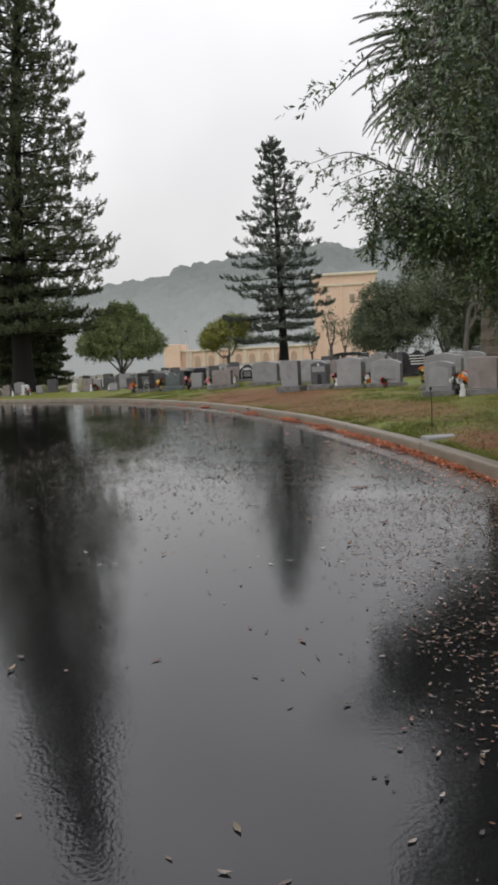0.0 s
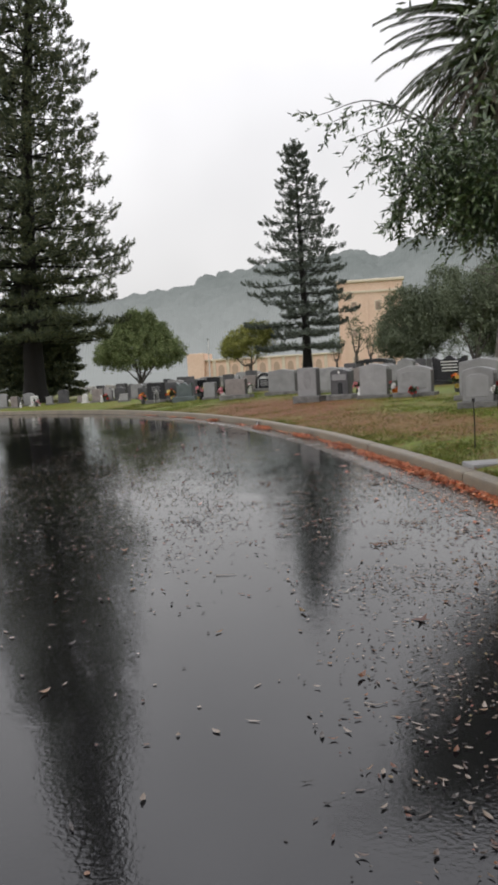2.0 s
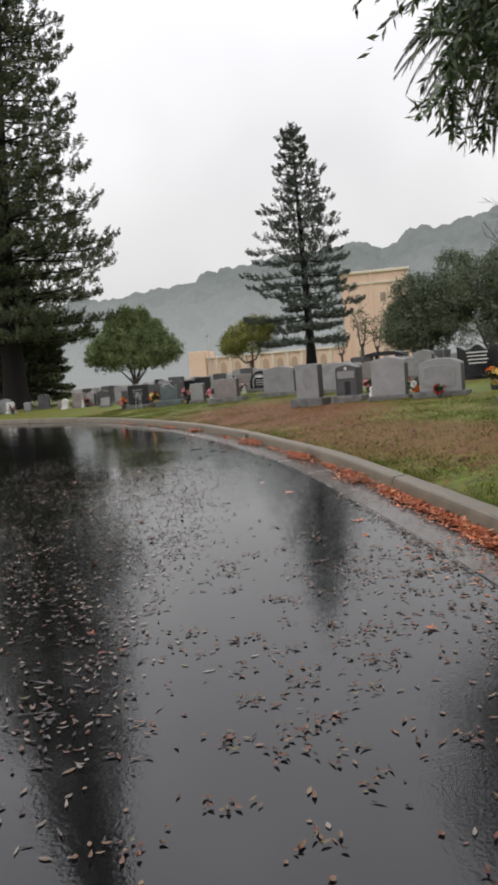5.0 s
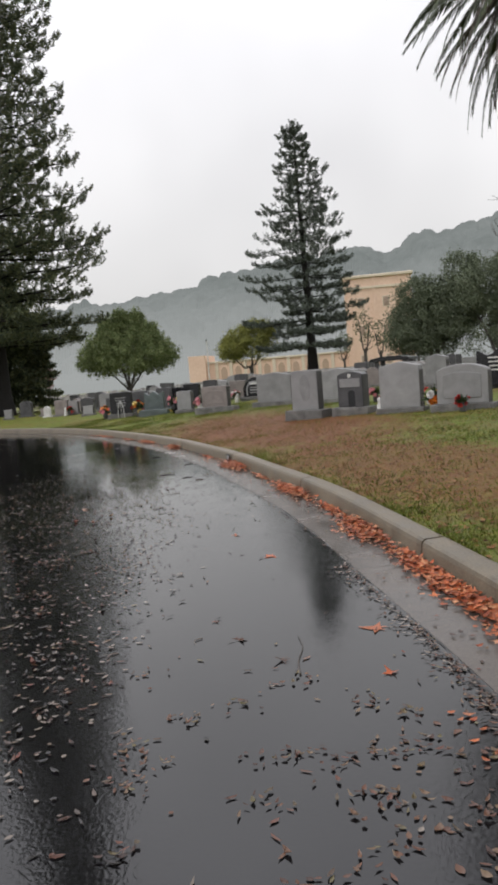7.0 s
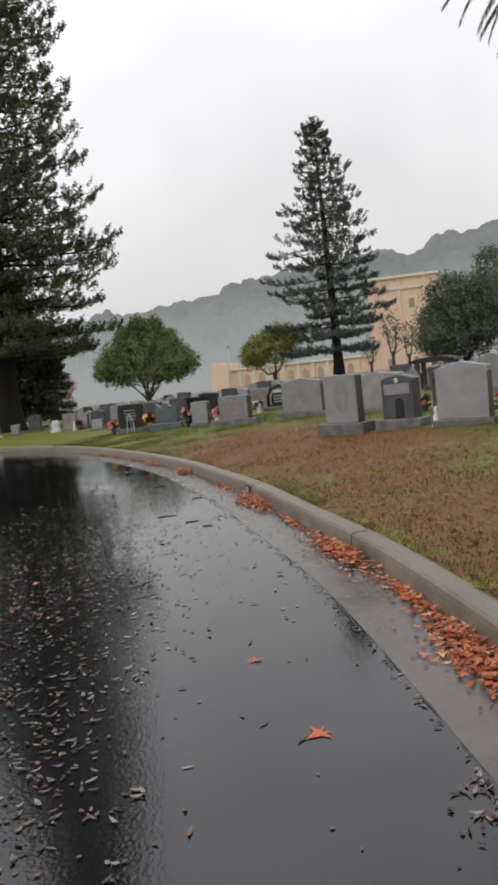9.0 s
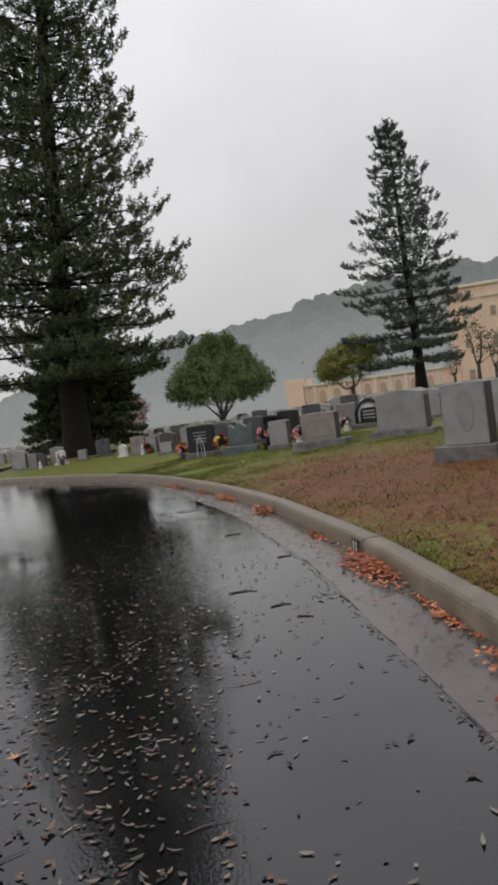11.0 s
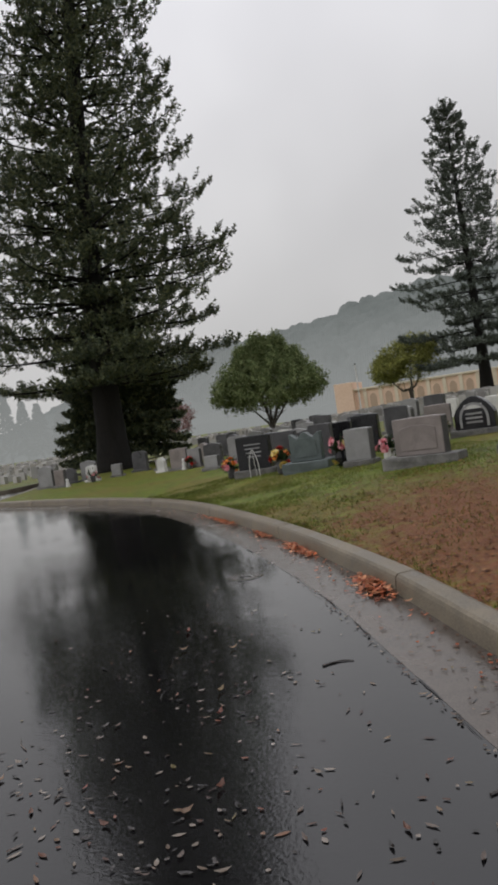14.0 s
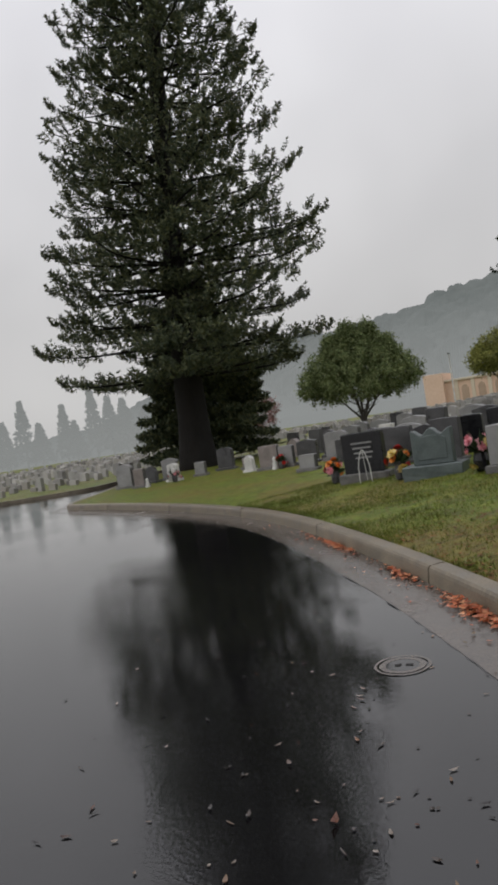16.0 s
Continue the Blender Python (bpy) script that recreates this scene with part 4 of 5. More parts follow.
def gravestone(label, x, y, turn, w, h, t, style='flat', mat=GRANITE, base=(1.25, 0.14, 1.7), base_mat=None, panel=None, sink=0.05, group="gravestones", z=None, lean=0.0):
    z = height(x, y) if z is None else z
    g = thing("gravestone", label, "gravestone", group, pose(x, y, z, lean, 0, turn))
    bh = base[1]
    part("base", shifted(rough_block(w * base[0], t * base[2], bh + sink, x * 3.1), (0, 0, -sink)), base_mat or (GRANITE_WET if mat in (GRANITE, GRANITE_BROWN) else mat), g)
    part("tablet", shifted(extruded(tablet_outline(style, w, h - bh), -t / 2, t / 2, 0.012), (0, 0, bh)), mat, g)
    # side slabs in the darker granite stand in for shade on the flanks
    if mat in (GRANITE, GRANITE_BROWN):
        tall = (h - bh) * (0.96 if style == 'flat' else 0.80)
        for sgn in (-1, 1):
            part("side", shifted(block(-0.008, 0.010, -t / 2 + 0.012, t / 2 - 0.012, 0.004, tall, 0.005, 1), (sgn * w / 2, 0, bh)), GRANITE_SHADED, g, "rock-pitched side darkened for shade")
    if panel:
        kind, pm = panel
        f = -t / 2
        if kind == 'frame':
            part("carved_panel", shifted(extruded(arch_top(w * 0.74, (h - bh) * 0.66, 0.06), f - 0.012, f + 0.002, 0.006), (0, 0, bh + (h - bh) * 0.14)), pm, g)
        if kind == 'oval':
            part("carved_panel", shifted(extruded([(0.2 * w * math.cos(a), 0.28 * h * math.sin(a)) for a in [i * math.pi / 12 for i in range(24)]], f - 0.008, f + 0.002, 0.004), (0.02, 0, bh + (h - bh) * 0.56)), pm, g, "carved oval relief")
        if kind == 'lines':
            for i in range(4):
                part("inscription", block(-w * 0.26 + 0.02 * i, w * 0.26 - 0.03 * (i % 2), f - 0.004, f + 0.002, bh + (h - bh) * (0.72 - 0.12 * i), bh + (h - bh) * (0.76 - 0.12 * i)), pm, g)
        if kind == 'niche':
            part("portrait", shifted(extruded([(0.06 * w * math.cos(a), 0.05 * h * math.sin(a)) for a in [i * math.pi / 8 for i in range(16)]], f - 0.012, f + 0.002), (0, 0, bh + (h - bh) * 0.88)), PALE, g, "small pale oval medallion")
            part("panel", block(-w * 0.4, w * 0.4, f - 0.010, f + 0.002, bh + (h - bh) * 0.56, bh + (h - bh) * 0.80, 0.003, 1), GRANITE, g)
            part("niche", shifted(extruded(arch_top(w * 0.26, (h - bh) * 0.46, 0.05), f - 0.008, f + 0.002), (0.03, 0, bh + 0.01)), BLACK, g, "dark arched niche")
        if kind == 'arched_text':
            part("arch_band", shifted(ring_band(w * 0.36, w * 0.30, (h - bh) * 0.30, f), (0, 0, bh + 0.04)), GRANITE, g, "pale engraved arch")
            part("name_plate", block(-w * 0.22, w * 0.22, f - 0.006, f + 0.002, bh + (h - bh) * 0.62, bh + (h - bh) * 0.76, 0.003, 1), PALE, g, "pale name plate")
            for i in range(3):
                part("inscription", block(-w * 0.2, w * 0.2, f - 0.005, f + 0.002, bh + (h - bh) * (0.44 - 0.13 * i), bh + (h - bh) * (0.50 - 0.13 * i)), GRANITE, g)
    return g


def ring_band(ro, ri, base_h, y):
    bm = bmesh.new()
    outer = [(ro, 0)] + [(ro * math.cos(a), base_h + ro * math.sin(a)) for a in [i * math.pi / 12 for i in range(13)]] + [(-ro, 0)]
    inner = [(ri, 0)] + [(ri * math.cos(a), base_h + ri * math.sin(a)) for a in [i * math.pi / 12 for i in range(13)]] + [(-ri, 0)]
    vo = [bm.verts.new((x, y - 0.006, z)) for x, z in outer]
    vi = [bm.verts.new((x, y - 0.006, z)) for x, z in inner]
    for i in range(len(vo) - 1):
        bm.faces.new((vo[i], vo[i + 1], vi[i + 1], vi[i]))
    ex = bmesh.ops.extrude_face_region(bm, geom=bm.faces[:])
    bmesh.ops.translate(bm, verts=[g for g in ex["geom"] if isinstance(g, bmesh.types.BMVert)], vec=(0, 0.008, 0))
    bmesh.ops.recalc_face_normals(bm, faces=bm.faces[:])
    return bm


def shifted(bm, vec):
    bmesh.ops.translate(bm, verts=bm.verts[:], vec=vec)
    return bm


R = -30
gravestone("upright grey granite headstone with a carved oval on a rock-faced base", 1.58, 25.9, -32, 0.66, 1.08, 0.26, 'flat', GRANITE, (1.45, 0.2, 1.9), panel=('oval', GRANITE))
gravestone("dark headstone with an oval medallion and arched niche", 2.55, 25.35, -33, 0.60, 0.92, 0.30, 'arch', GRANITE_DARK, (1.45, 0.16, 1.5), GRANITE_WET, panel=('niche', BLACK))
gravestone("broad plain grey granite headstone on a low base", 3.42, 24.35, R, 0.84, 1.02, 0.24, 'gable', GRANITE, (1.2, 0.1, 1.5))
gravestone("grey granite headstone with a small cross carved at its top corner", 4.42, 23.35, R, 0.96, 0.86, 0.26, 'arch', GRANITE, (1.25, 0.12, 1.6), panel=('frame', GRANITE))
gravestone("wide grey granite headstone with a sloped top", 0.86, 31.4, -26, 1.12, 0.98, 0.30, 'gable', GRANITE, (1.3, 0.12, 1.5))
gravestone("rosy-grey headstone with a framed face on a long rough base", -1.0, 32.1, -22, 0.86, 0.80, 0.26, 'flat', GRANITE_BROWN, (1.55, 0.17, 1.7), panel=('frame', GRANITE_BROWN))
gravestone("narrow plain grey headstone beside the rosy one", -2.2, 34.0, -20, 0.52, 0.72, 0.24, 'flat', GRANITE, (1.25, 0.1, 1.5))
gravestone("black headstone with an engraved pale arch and name plate", 0.12, 35.6, -22, 0.86, 0.80, 0.22, 'round', BLACK, (1.25, 0.12, 1.6), GRANITE_WET, panel=('arched_text', PALE))
gravestone("greenish slate family monument with a wavy top and stepped foot", -3.4, 35.0, -8, 0.68, 0.82, 0.24, 'serpentine', GRANITE_GREEN, (1.5, 0.2, 2.6), GRANITE_GREEN, panel=('frame', GRANITE_GREEN))
gravestone("black polished headstone with pale lines of lettering", -4.85, 36.3, -6, 0.80, 0.92, 0.24, 'flat', BLACK, (1.25, 0.14, 1.9), GRANITE_WET, panel=('lines', GRANITE))
gravestone("grey headstone with a dark side near the iron stake", 4.75, 18.15, -36, 0.66, 0.84, 0.24, 'arch', GRANITE, (1.3, 0.12, 1.6), panel=('frame', GRANITE))
gravestone("rosy-brown headstone below the palm", 5.5, 17.2, -34, 0.66, 0.86, 0.24, 'flat', GRANITE_BROWN, (1.35, 0.12, 1.6))
gravestone("large grey headstone standing behind a smaller one", 5.35, 20.1, -30, 1.0, 0.96, 0.28, 'gable', GRANITE, (1.25, 0.1, 1.5))
gravestone("wide grey headstone in the second row", 2.62, 29.7, -27, 1.05, 0.92, 0.28, 'gable', GRANITE, (1.2, 0.1, 1.5))
gravestone("tall grey headstone with a gabled top", 5.6, 31.2, R, 0.62, 0.98, 0.28, 'gable', GRANITE, (1.25, 0.12, 1.6))
gravestone("dark polished monument with pale lines of lettering", 6.5, 28.0, R, 1.15, 0.98, 0.26, 'serpentine', BLACK, (1.2, 0.14, 1.6), panel=('lines', PALE))
gravestone("grey headstone with a round top", 4.3, 29.0, R, 0.7, 0.8, 0.24, 'round', GRANITE, (1.25, 0.1, 1.6))
gravestone("dark headstone with a pale medallion", 3.7, 27.2, R, 0.55, 0.85, 0.24, 'arch', GRANITE_DARK, (1.25, 0.1, 1.6), GRANITE_WET)
gravestone("grey headstone at the row's end", 6.6, 21.9, R, 0.9, 0.9, 0.26, 'arch', GRANITE, (1.25, 0.1, 1.6))
gravestone("grey headstone among the second row", 1.2, 34.2, -25, 0.7, 0.75, 0.24, 'shoulder', GRANITE, (1.25, 0.1, 1.6))


def canopy_grave(x, y):
    g = thing("canopy_monument", "small dark stone canopy on posts over a grave", "monument", m=pose(x, y, height(x, y), 0, 0, R))
    part("plinth", block(-0.7, 0.7, -0.45, 0.45, -0.05, 0.14, 0.02, 1), GRANITE_WET, g)
    for sx in (-0.55, 0.55):
        for sy in (-0.3, 0.3):
            part("post", block(sx - 0.07, sx + 0.07, sy - 0.07, sy + 0.07, 0.14, 0.86, 0.01, 1), GRANITE_DARK, g)
    part("roof", extruded([(-0.75, 0.86), (0.75, 0.86), (0.75, 0.95), (0.3, 1.03), (-0.3, 1.03), (-0.75, 0.95)], -0.5, 0.5, 0.01), BLACK, g, "black polished roof slab")
    part("headstone", block(-0.35, 0.35, 0.05, 0.2, 0.14, 0.7, 0.02, 1), GRANITE, g)


canopy_grave(5.2, 36.6)

# small stones beyond the first row towards the great conifer
SMALL = [(-9.3, 43.8, 0.66, 0.74, 'flat', GRANITE_BROWN), (-8.65, 43.5, 0.46, 0.66, 'flat', GRANITE), (-8.0, 43.6, 0.64, 0.72, 'gable', GRANITE_DARK), (-7.6, 45.0, 0.5, 0.85, 'round', GRANITE_DARK),
         (-6.95, 43.0, 0.68, 0.8, 'shoulder', GRANITE), (-12.45, 48.0, 0.66, 0.84, 'arch', GRANITE_DARK), (-10.9, 46.2, 0.4, 0.4, 'flat', GRANITE_BROWN), (-5.15, 39.9, 0.58, 0.76, 'flat', GRANITE_DARK),
         (-5.9, 43.6, 0.5, 0.6, 'flat', GRANITE), (-3.9, 38.6, 0.55, 0.7, 'gable', GRANITE_DARK), (-2.9, 37.6, 0.5, 0.75, 'flat', BLACK), (-15.3, 45.4, 0.62, 0.85, 'arch', GRANITE), (-14.35, 44.7, 0.42, 0.66, 'flat', GRANITE_BROWN),
         (-14.8, 46.4, 0.5, 0.62, 'round', GRANITE_DARK), (-14.25, 46.9, 0.62, 0.8, 'gable', GRANITE), (-13.5, 45.6, 0.42, 0.62, 'arch', PALE), (-16.1, 46.6, 0.5, 0.6, 'flat', GRANITE), (-12.9, 46.6, 0.4, 0.5, 'flat', GRANITE),
         (-4.4, 37.9, 0.6, 0.8, 'flat', GRANITE_DARK), (-3.3, 36.6, 0.55, 0.85, 'flat', GRANITE_DARK), (-2.2, 36.2, 0.6, 0.85, 'flat', BLACK), (-1.5, 36.0, 0.5, 0.9, 'flat', GRANITE_DARK), (-5.6, 41.5, 0.6, 0.75, 'round', GRANITE_DARK), (-6.4, 41.6, 0.5, 0.6, 'flat', GRANITE_DARK), (-4.6, 40.8, 0.7, 0.7, 'arch', GRANITE), (-2.6, 39.6, 0.7, 0.8, 'gable', GRANITE_DARK), (-1.6, 38.2, 0.6, 0.72, 'arch', GRANITE), (-0.6, 37.6, 0.6, 0.7, 'flat', GRANITE_BROWN), (-7.2, 40.6, 0.45, 0.42, 'flat', GRANITE), (-10.2, 44.4, 0.3, 0.52, 'round', PALE)]
NAMES = {id(GRANITE): "grey granite", id(GRANITE_BROWN): "rosy-brown granite", id(GRANITE_DARK): "dark granite", id(BLACK): "black polished", id(PALE): "pale marble"}
for x, y, w, h, st, mt in SMALL:
    random.seed(int(abs(x * 100) + y * 10))
    gravestone("small %s headstone on the open lawn" % NAMES[id(mt)], x, y, -8 + rand(-7, 7), w, h, 0.2, st, mt, (1.3, 0.08, 1.8), lean=rand(-1.5, 1.5))

# rows further back: whole stones near, a field of many far off
random.seed(123)
ROWDIR, ROWBACK = Vector((math.cos(radians(-24)), math.sin(radians(-24)), 0)), Vector((math.sin(radians(24)), math.cos(radians(24)), 0))
PROTO = []
for i, (w, h, st, mt) in enumerate([(0.7, 0.8, 'arch', GRANITE), (0.55, 0.9, 'flat', GRANITE_DARK), (0.85, 0.75, 'gable', GRANITE), (0.6, 0.7, 'round', GRANITE_BROWN), (0.5, 0.6, 'flat', PALE)]):
    PROTO.append((gravestone("weathered headstone in the back rows of graves", -3 + 2.4 * i, 41.5 - 1.1 * i, -24, w, h, 0.22, st, mt, (1.3, 0.08, 1.7)), (w, h)))
far_v, far_f, count = [], [], 0
unit_box = [(-0.5, -0.5, 0), (0.5, -0.5, 0), (0.5, 0.5, 0), (-0.5, 0.5, 0), (-0.5, -0.5, 0.92), (0.5, -0.5, 0.92), (0.5, 0.5, 0.92), (-0.5, 0.5, 0.92), (-0.3, -0.46, 1), (0.3, -0.46, 1), (0.3, 0.46, 1), (-0.3, 0.46, 1)]
unit_face = [(0, 1, 5, 4), (1, 2, 6, 5), (2, 3, 7, 6), (3, 0, 4, 7), (4, 5, 9, 8), (5, 6, 10, 9), (6, 7, 11, 10), (7, 4, 8, 11), (8, 9, 10, 11)]
TREES = [(-15.8, 53), (-17, 57.5), (-12.5, 76), (-2, 93), (5.3, 84)]
for r in range(0, 46):
    for k in range(-84, 50):
        q = Vector((3.5, 34.5, 0)) + ROWBACK * (r * 2.0 + rand(-0.25, 0.25)) + ROWDIR * (k * 1.08 + rand(-0.25, 0.25))
        if rand(0, 1) < (0.66 if q.y < 52 else 0.12) or q.x > 24 or q.y > 125:
            continue
        on_island = inside(q.x, q.y, poly) and from_kerb(q.x, q.y) > 6.5
        beyond = q.x < -23 and q.y > 51.5 + 0.1 * (-23 - q.x)
        if not (on_island or beyond) or any(math.hypot(q.x - a, q.y - b) < 2.2 for a, b in TREES):
            continue
        if any(math.hypot(q.x - s[0], q.y - s[1]) < 1.5 for s in SMALL):
            continue
        z = height(q.x, q.y) if on_island else 0.10
        turn = -24 + rand(-6, 6)
        if q.y < 56 and q.x > -14 and count < 90:
            src, _ = PROTO[random.randrange(5)]
            copy_thing(src, pose(q.x, q.y, z, rand(-2, 2), 0, turn))
            count += 1
        else:
            m = pose(q.x, q.y, z - 0.03, 0, 0, turn) @ Matrix.Diagonal((rand(0.3, 0.75), rand(0.14, 0.3), rand(0.25, 0.75), 1))
            b = len(far_v)
            far_v += [m @ Vector(c) for c in unit_box]
            far_f += [tuple(b + i for i in fc) for fc in unit_face]
FAR_STONE = leafy("far_grave_stones", (0.30, 0.29, 0.28), (0.42, 0.41, 0.39), (0.19, 0.18, 0.175), (0.55, 0.53, 0.51), (0.36, 0.34, 0.31), rough=0.7, sheen=0.1)
tagged(part("grave_field", (far_v, far_f), FAR_STONE), "hundreds of pale weathered stones on the far grave field", "gravestones", kind="stuff")

# ---- flowers, ornaments ----


def bloom_mesh(seed):
    random.seed(seed)
    v, f = [], []
    for ring, (r, up) in enumerate(((1.0, 0.15), (0.75, 0.45), (0.45, 0.75))):
        for i in range(8 - ring):
            a = 2 * math.pi * (i + 0.4 * ring) / (8 - ring)
            d = Vector((math.cos(a), math.sin(a), 0))
            s = Vector((-d.y, d.x, 0)) * 0.42 * r
            k = len(v)
            v += [Vector((0, 0, 0)), d * r * 0.6 + s + Vector((0, 0, up * 0.6)), d * r + Vector((0, 0, up)), d * r * 0.6 - s + Vector((0, 0, up * 0.6))]
            f.append((k, k + 1, k + 2, k + 3))
    return v, f


BLOOMS = {}


def bouquet(label, x, y, petals, size=1.0, vase=None, seed=1, z=None):
    random.seed(seed)
    z = height(x, y) if z is None else z
    b = thing("flower_bouquet", label, "flowers", "grave flowers", pose(x, y, z))
    v, f = [], []
    prof = [(0.05, 0), (0.075, 0.02), (0.085, 0.12), (0.07, 0.2), (0.085, 0.24)]
    tube(v, f, [Vector((0, 0, h * size)) for _, h in prof], [r * size for r, _ in prof], 12)
    part("vase", (v, f), vase or GRANITE_DARK, b)
    v, f = [], []
    for i in range(46):
        d = (unit() + Vector((0, 0, 0.9))).normalized()
        leaf(v, f, Vector((0, 0, 0.2 * size)), d, unit(), rand(0.16, 0.3) * size, 0.05 * size)
    part("greenery", (v, f), GREENERY, b)
    for i in range(11):
        pm = petals[i % len(petals)]
        d = (unit() + Vector((0, 0, 0.55))).normalized()
        m = Matrix.Translation(Vector((0, 0, 0.24 * size)) + d * rand(0.1, 0.2) * size) @ d.to_track_quat('Z', 'Y').to_matrix().to_4x4() @ Matrix.Scale(rand(0.055, 0.085) * size, 4)
        if id(pm) not in BLOOMS:
            ob = part("bloom", bloom_mesh(3), pm, b)
            BLOOMS[id(pm)] = ob
            ob.matrix_basis = m
        else:
            again(BLOOMS[id(pm)], "bloom", m, b)
    return b


bouquet("orange and yellow flowers beside the black headstone", -5.55, 36.6, (PETAL_ORANGE, PETAL_PINK, PETAL_ORANGE), 1.15, seed=1)
bouquet("orange, yellow and red flowers in a dark vase", -4.05, 35.3, (PETAL_ORANGE, PETAL_YELLOW, PETAL_RED, PETAL_ORANGE), 1.35, seed=2)
bouquet("pink and cream flowers in a black vase", -2.62, 34.35, (PETAL_PINK, PETAL_YELLOW, PETAL_PINK), 1.5, BLACK, seed=3)
bouquet("pink and white flowers between two headstones", -1.62, 33.2, (PETAL_PINK, PETAL_WHITE), 1.15, PALE, seed=4)
bouquet("pale pink flowers beside the arched black headstone", -0.55, 35.3, (PETAL_PINK, PETAL_WHITE), 1.0, PALE, seed=5)
bouquet("white flowers beside the arched black headstone", 0.75, 34.8, (PETAL_WHITE,), 0.9, BLACK, seed=6)
bouquet("orange and white flowers beside a grey headstone", 3.98, 23.85, (PETAL_ORANGE, PETAL_RED, PETAL_WHITE), 1.15, seed=7)
bouquet("deep red flowers at the foot of a grey headstone", 4.28, 22.95, (PETAL_RED,), 0.75, seed=8)
bouquet("large orange flowers by the second row", 5.55, 23.2, (PETAL_ORANGE, PETAL_YELLOW), 1.2, seed=9)
bouquet("orange and white flowers below the palm", 5.1, 17.75, (PETAL_ORANGE, PETAL_WHITE, PETAL_RED), 1.3, BLACK, seed=10)
bouquet("red flowers at a small headstone", -8.75, 43.2, (PETAL_RED,), 1.0, seed=11)
bouquet("pale flowers on the lawn by the great conifer", -13.2, 45.0, (PETAL_WHITE, PETAL_PINK), 1.2, seed=12)
bouquet("pink flowers at a far headstone", 3.35, 27.9, (PETAL_PINK, PETAL_RED), 0.9, seed=13)


def ornament(label, x, y, s=1.0, mat=PALE):
    random.seed(int(abs(x) * 50))
    v, f = [], []
    prof = [(0.0, 0.10), (0.05, 0.11), (0.12, 0.075), (0.2, 0.085), (0.26, 0.05), (0.30, 0.06), (0.36, 0.055), (0.40, 0.02)]
    tube(v, f, [Vector((0.01 * math.sin(9 * h), 0, h * s)) for h, _ in prof], [r * s for _, r in prof], 14)
    ob = smooth(part("grave_ornament", (v, f), mat))
    ob.matrix_basis = pose(x, y, height(x, y) - 0.01)
    return tagged(ob, label, "ornament", "grave ornaments")


ornament("pale worn stone figure beside a grey headstone", 3.0, 24.55, 0.9)
ornament("small white stone figure below the palm", 5.0, 17.2, 0.8)
ornament("white stone figure on the open lawn", -9.0, 43.3, 1.0)
ornament("small pale stone figure by a headstone", -7.9, 42.9, 0.7)
ornament("small pale stone figure among low stones", -13.9, 44.3, 0.8)


def cross_stand(x, y):
    """A low white loop-topped stand before the black headstone."""
    g = thing("wreath_stand", "pale metal wreath stand before the black headstone", "stand", m=pose(x, y, height(x, y), 0, 0, -6))
    v, f = [], []
    tube(v, f, spline([(-0.12, 0, -0.05), (-0.1, 0, 0.35), (0, 0, 0.62), (0.1, 0, 0.35), (0.12, 0, -0.05)], 6), [0.010] * 25, 6)
    part("loop", (v, f), PALE, g)
    v, f = [], []
    tube(v, f, [Vector((0, 0.12, -0.05)), Vector((0, 0, 0.6))], [0.006, 0.006], 6)
    part("leg", (v, f), PALE, g)


cross_stand(-4.8, 35.85)

# ---- kerbside things ----
stake = thing("metal_stake", "thin dark iron stake pushed into the lawn", "stake", m=pose(3.17, 12.75, height(3.17, 12.75)))
v, f = [], []
tube(v, f, [Vector((0, 0, -0.1)), Vector((0.004, 0, 0.35)), Vector((-0.01, 0, 0.66))], [0.009, 0.009, 0.008], 8)
part("rod", (v, f), IRON, stake)
part("head", block(-0.028, 0.012, -0.01, 0.01, 0.64, 0.69, 0.004, 1), IRON, stake)
marker = thing("flat_marker", "flat pale stone plaque flush with the grass behind the kerb", "plaque", m=pose(2.98, 11.45, height(2.98, 11.45) - 0.02, 2, 0, 10))
part("slab", block(-0.27, 0.27, -0.16, 0.16, -0.05, 0.045, 0.012, 2), GRANITE, marker)
part("plate", block(-0.2, 0.2, -0.1, 0.1, 0.045, 0.049, 0.002, 1), GRANITE, marker)

cover = thing("survey_cover", "round iron cover ring set in the asphalt", "cover", m=pose(-2.89, 26.8, 0.002))
v, f = [], []
for r0, r1, z in ((0.165, 0.185, 0.004), (0.11, 0.15, 0.003)):
    b = len(v)
    for i in range(32):
        a = 2 * math.pi * i / 32
        v += [(r0 * math.cos(a), r0 * math.sin(a), z), (r1 * math.cos(a), r1 * math.sin(a), z)]
    f += [(b + 2 * i, b + 2 * i + 1, b + (2 * i + 3) % 64, b + (2 * i + 2) % 64) for i in range(32)]
part("ring", (v, f), GUTTER, cover)
bm = bmesh.new()
bmesh.ops.create_circle(bm, cap_ends=True, radius=0.112, segments=28, matrix=Matrix.Translation((0, 0, 0.002)))
part("lid", bm, ASPHALT, cover)
part("slot", block(-0.05, -0.01, -0.015, 0.015, 0.001, 0.006), IRON, cover)
part("slot", block(0.02, 0.07, -0.01, 0.015, 0.001, 0.006), IRON, cover)

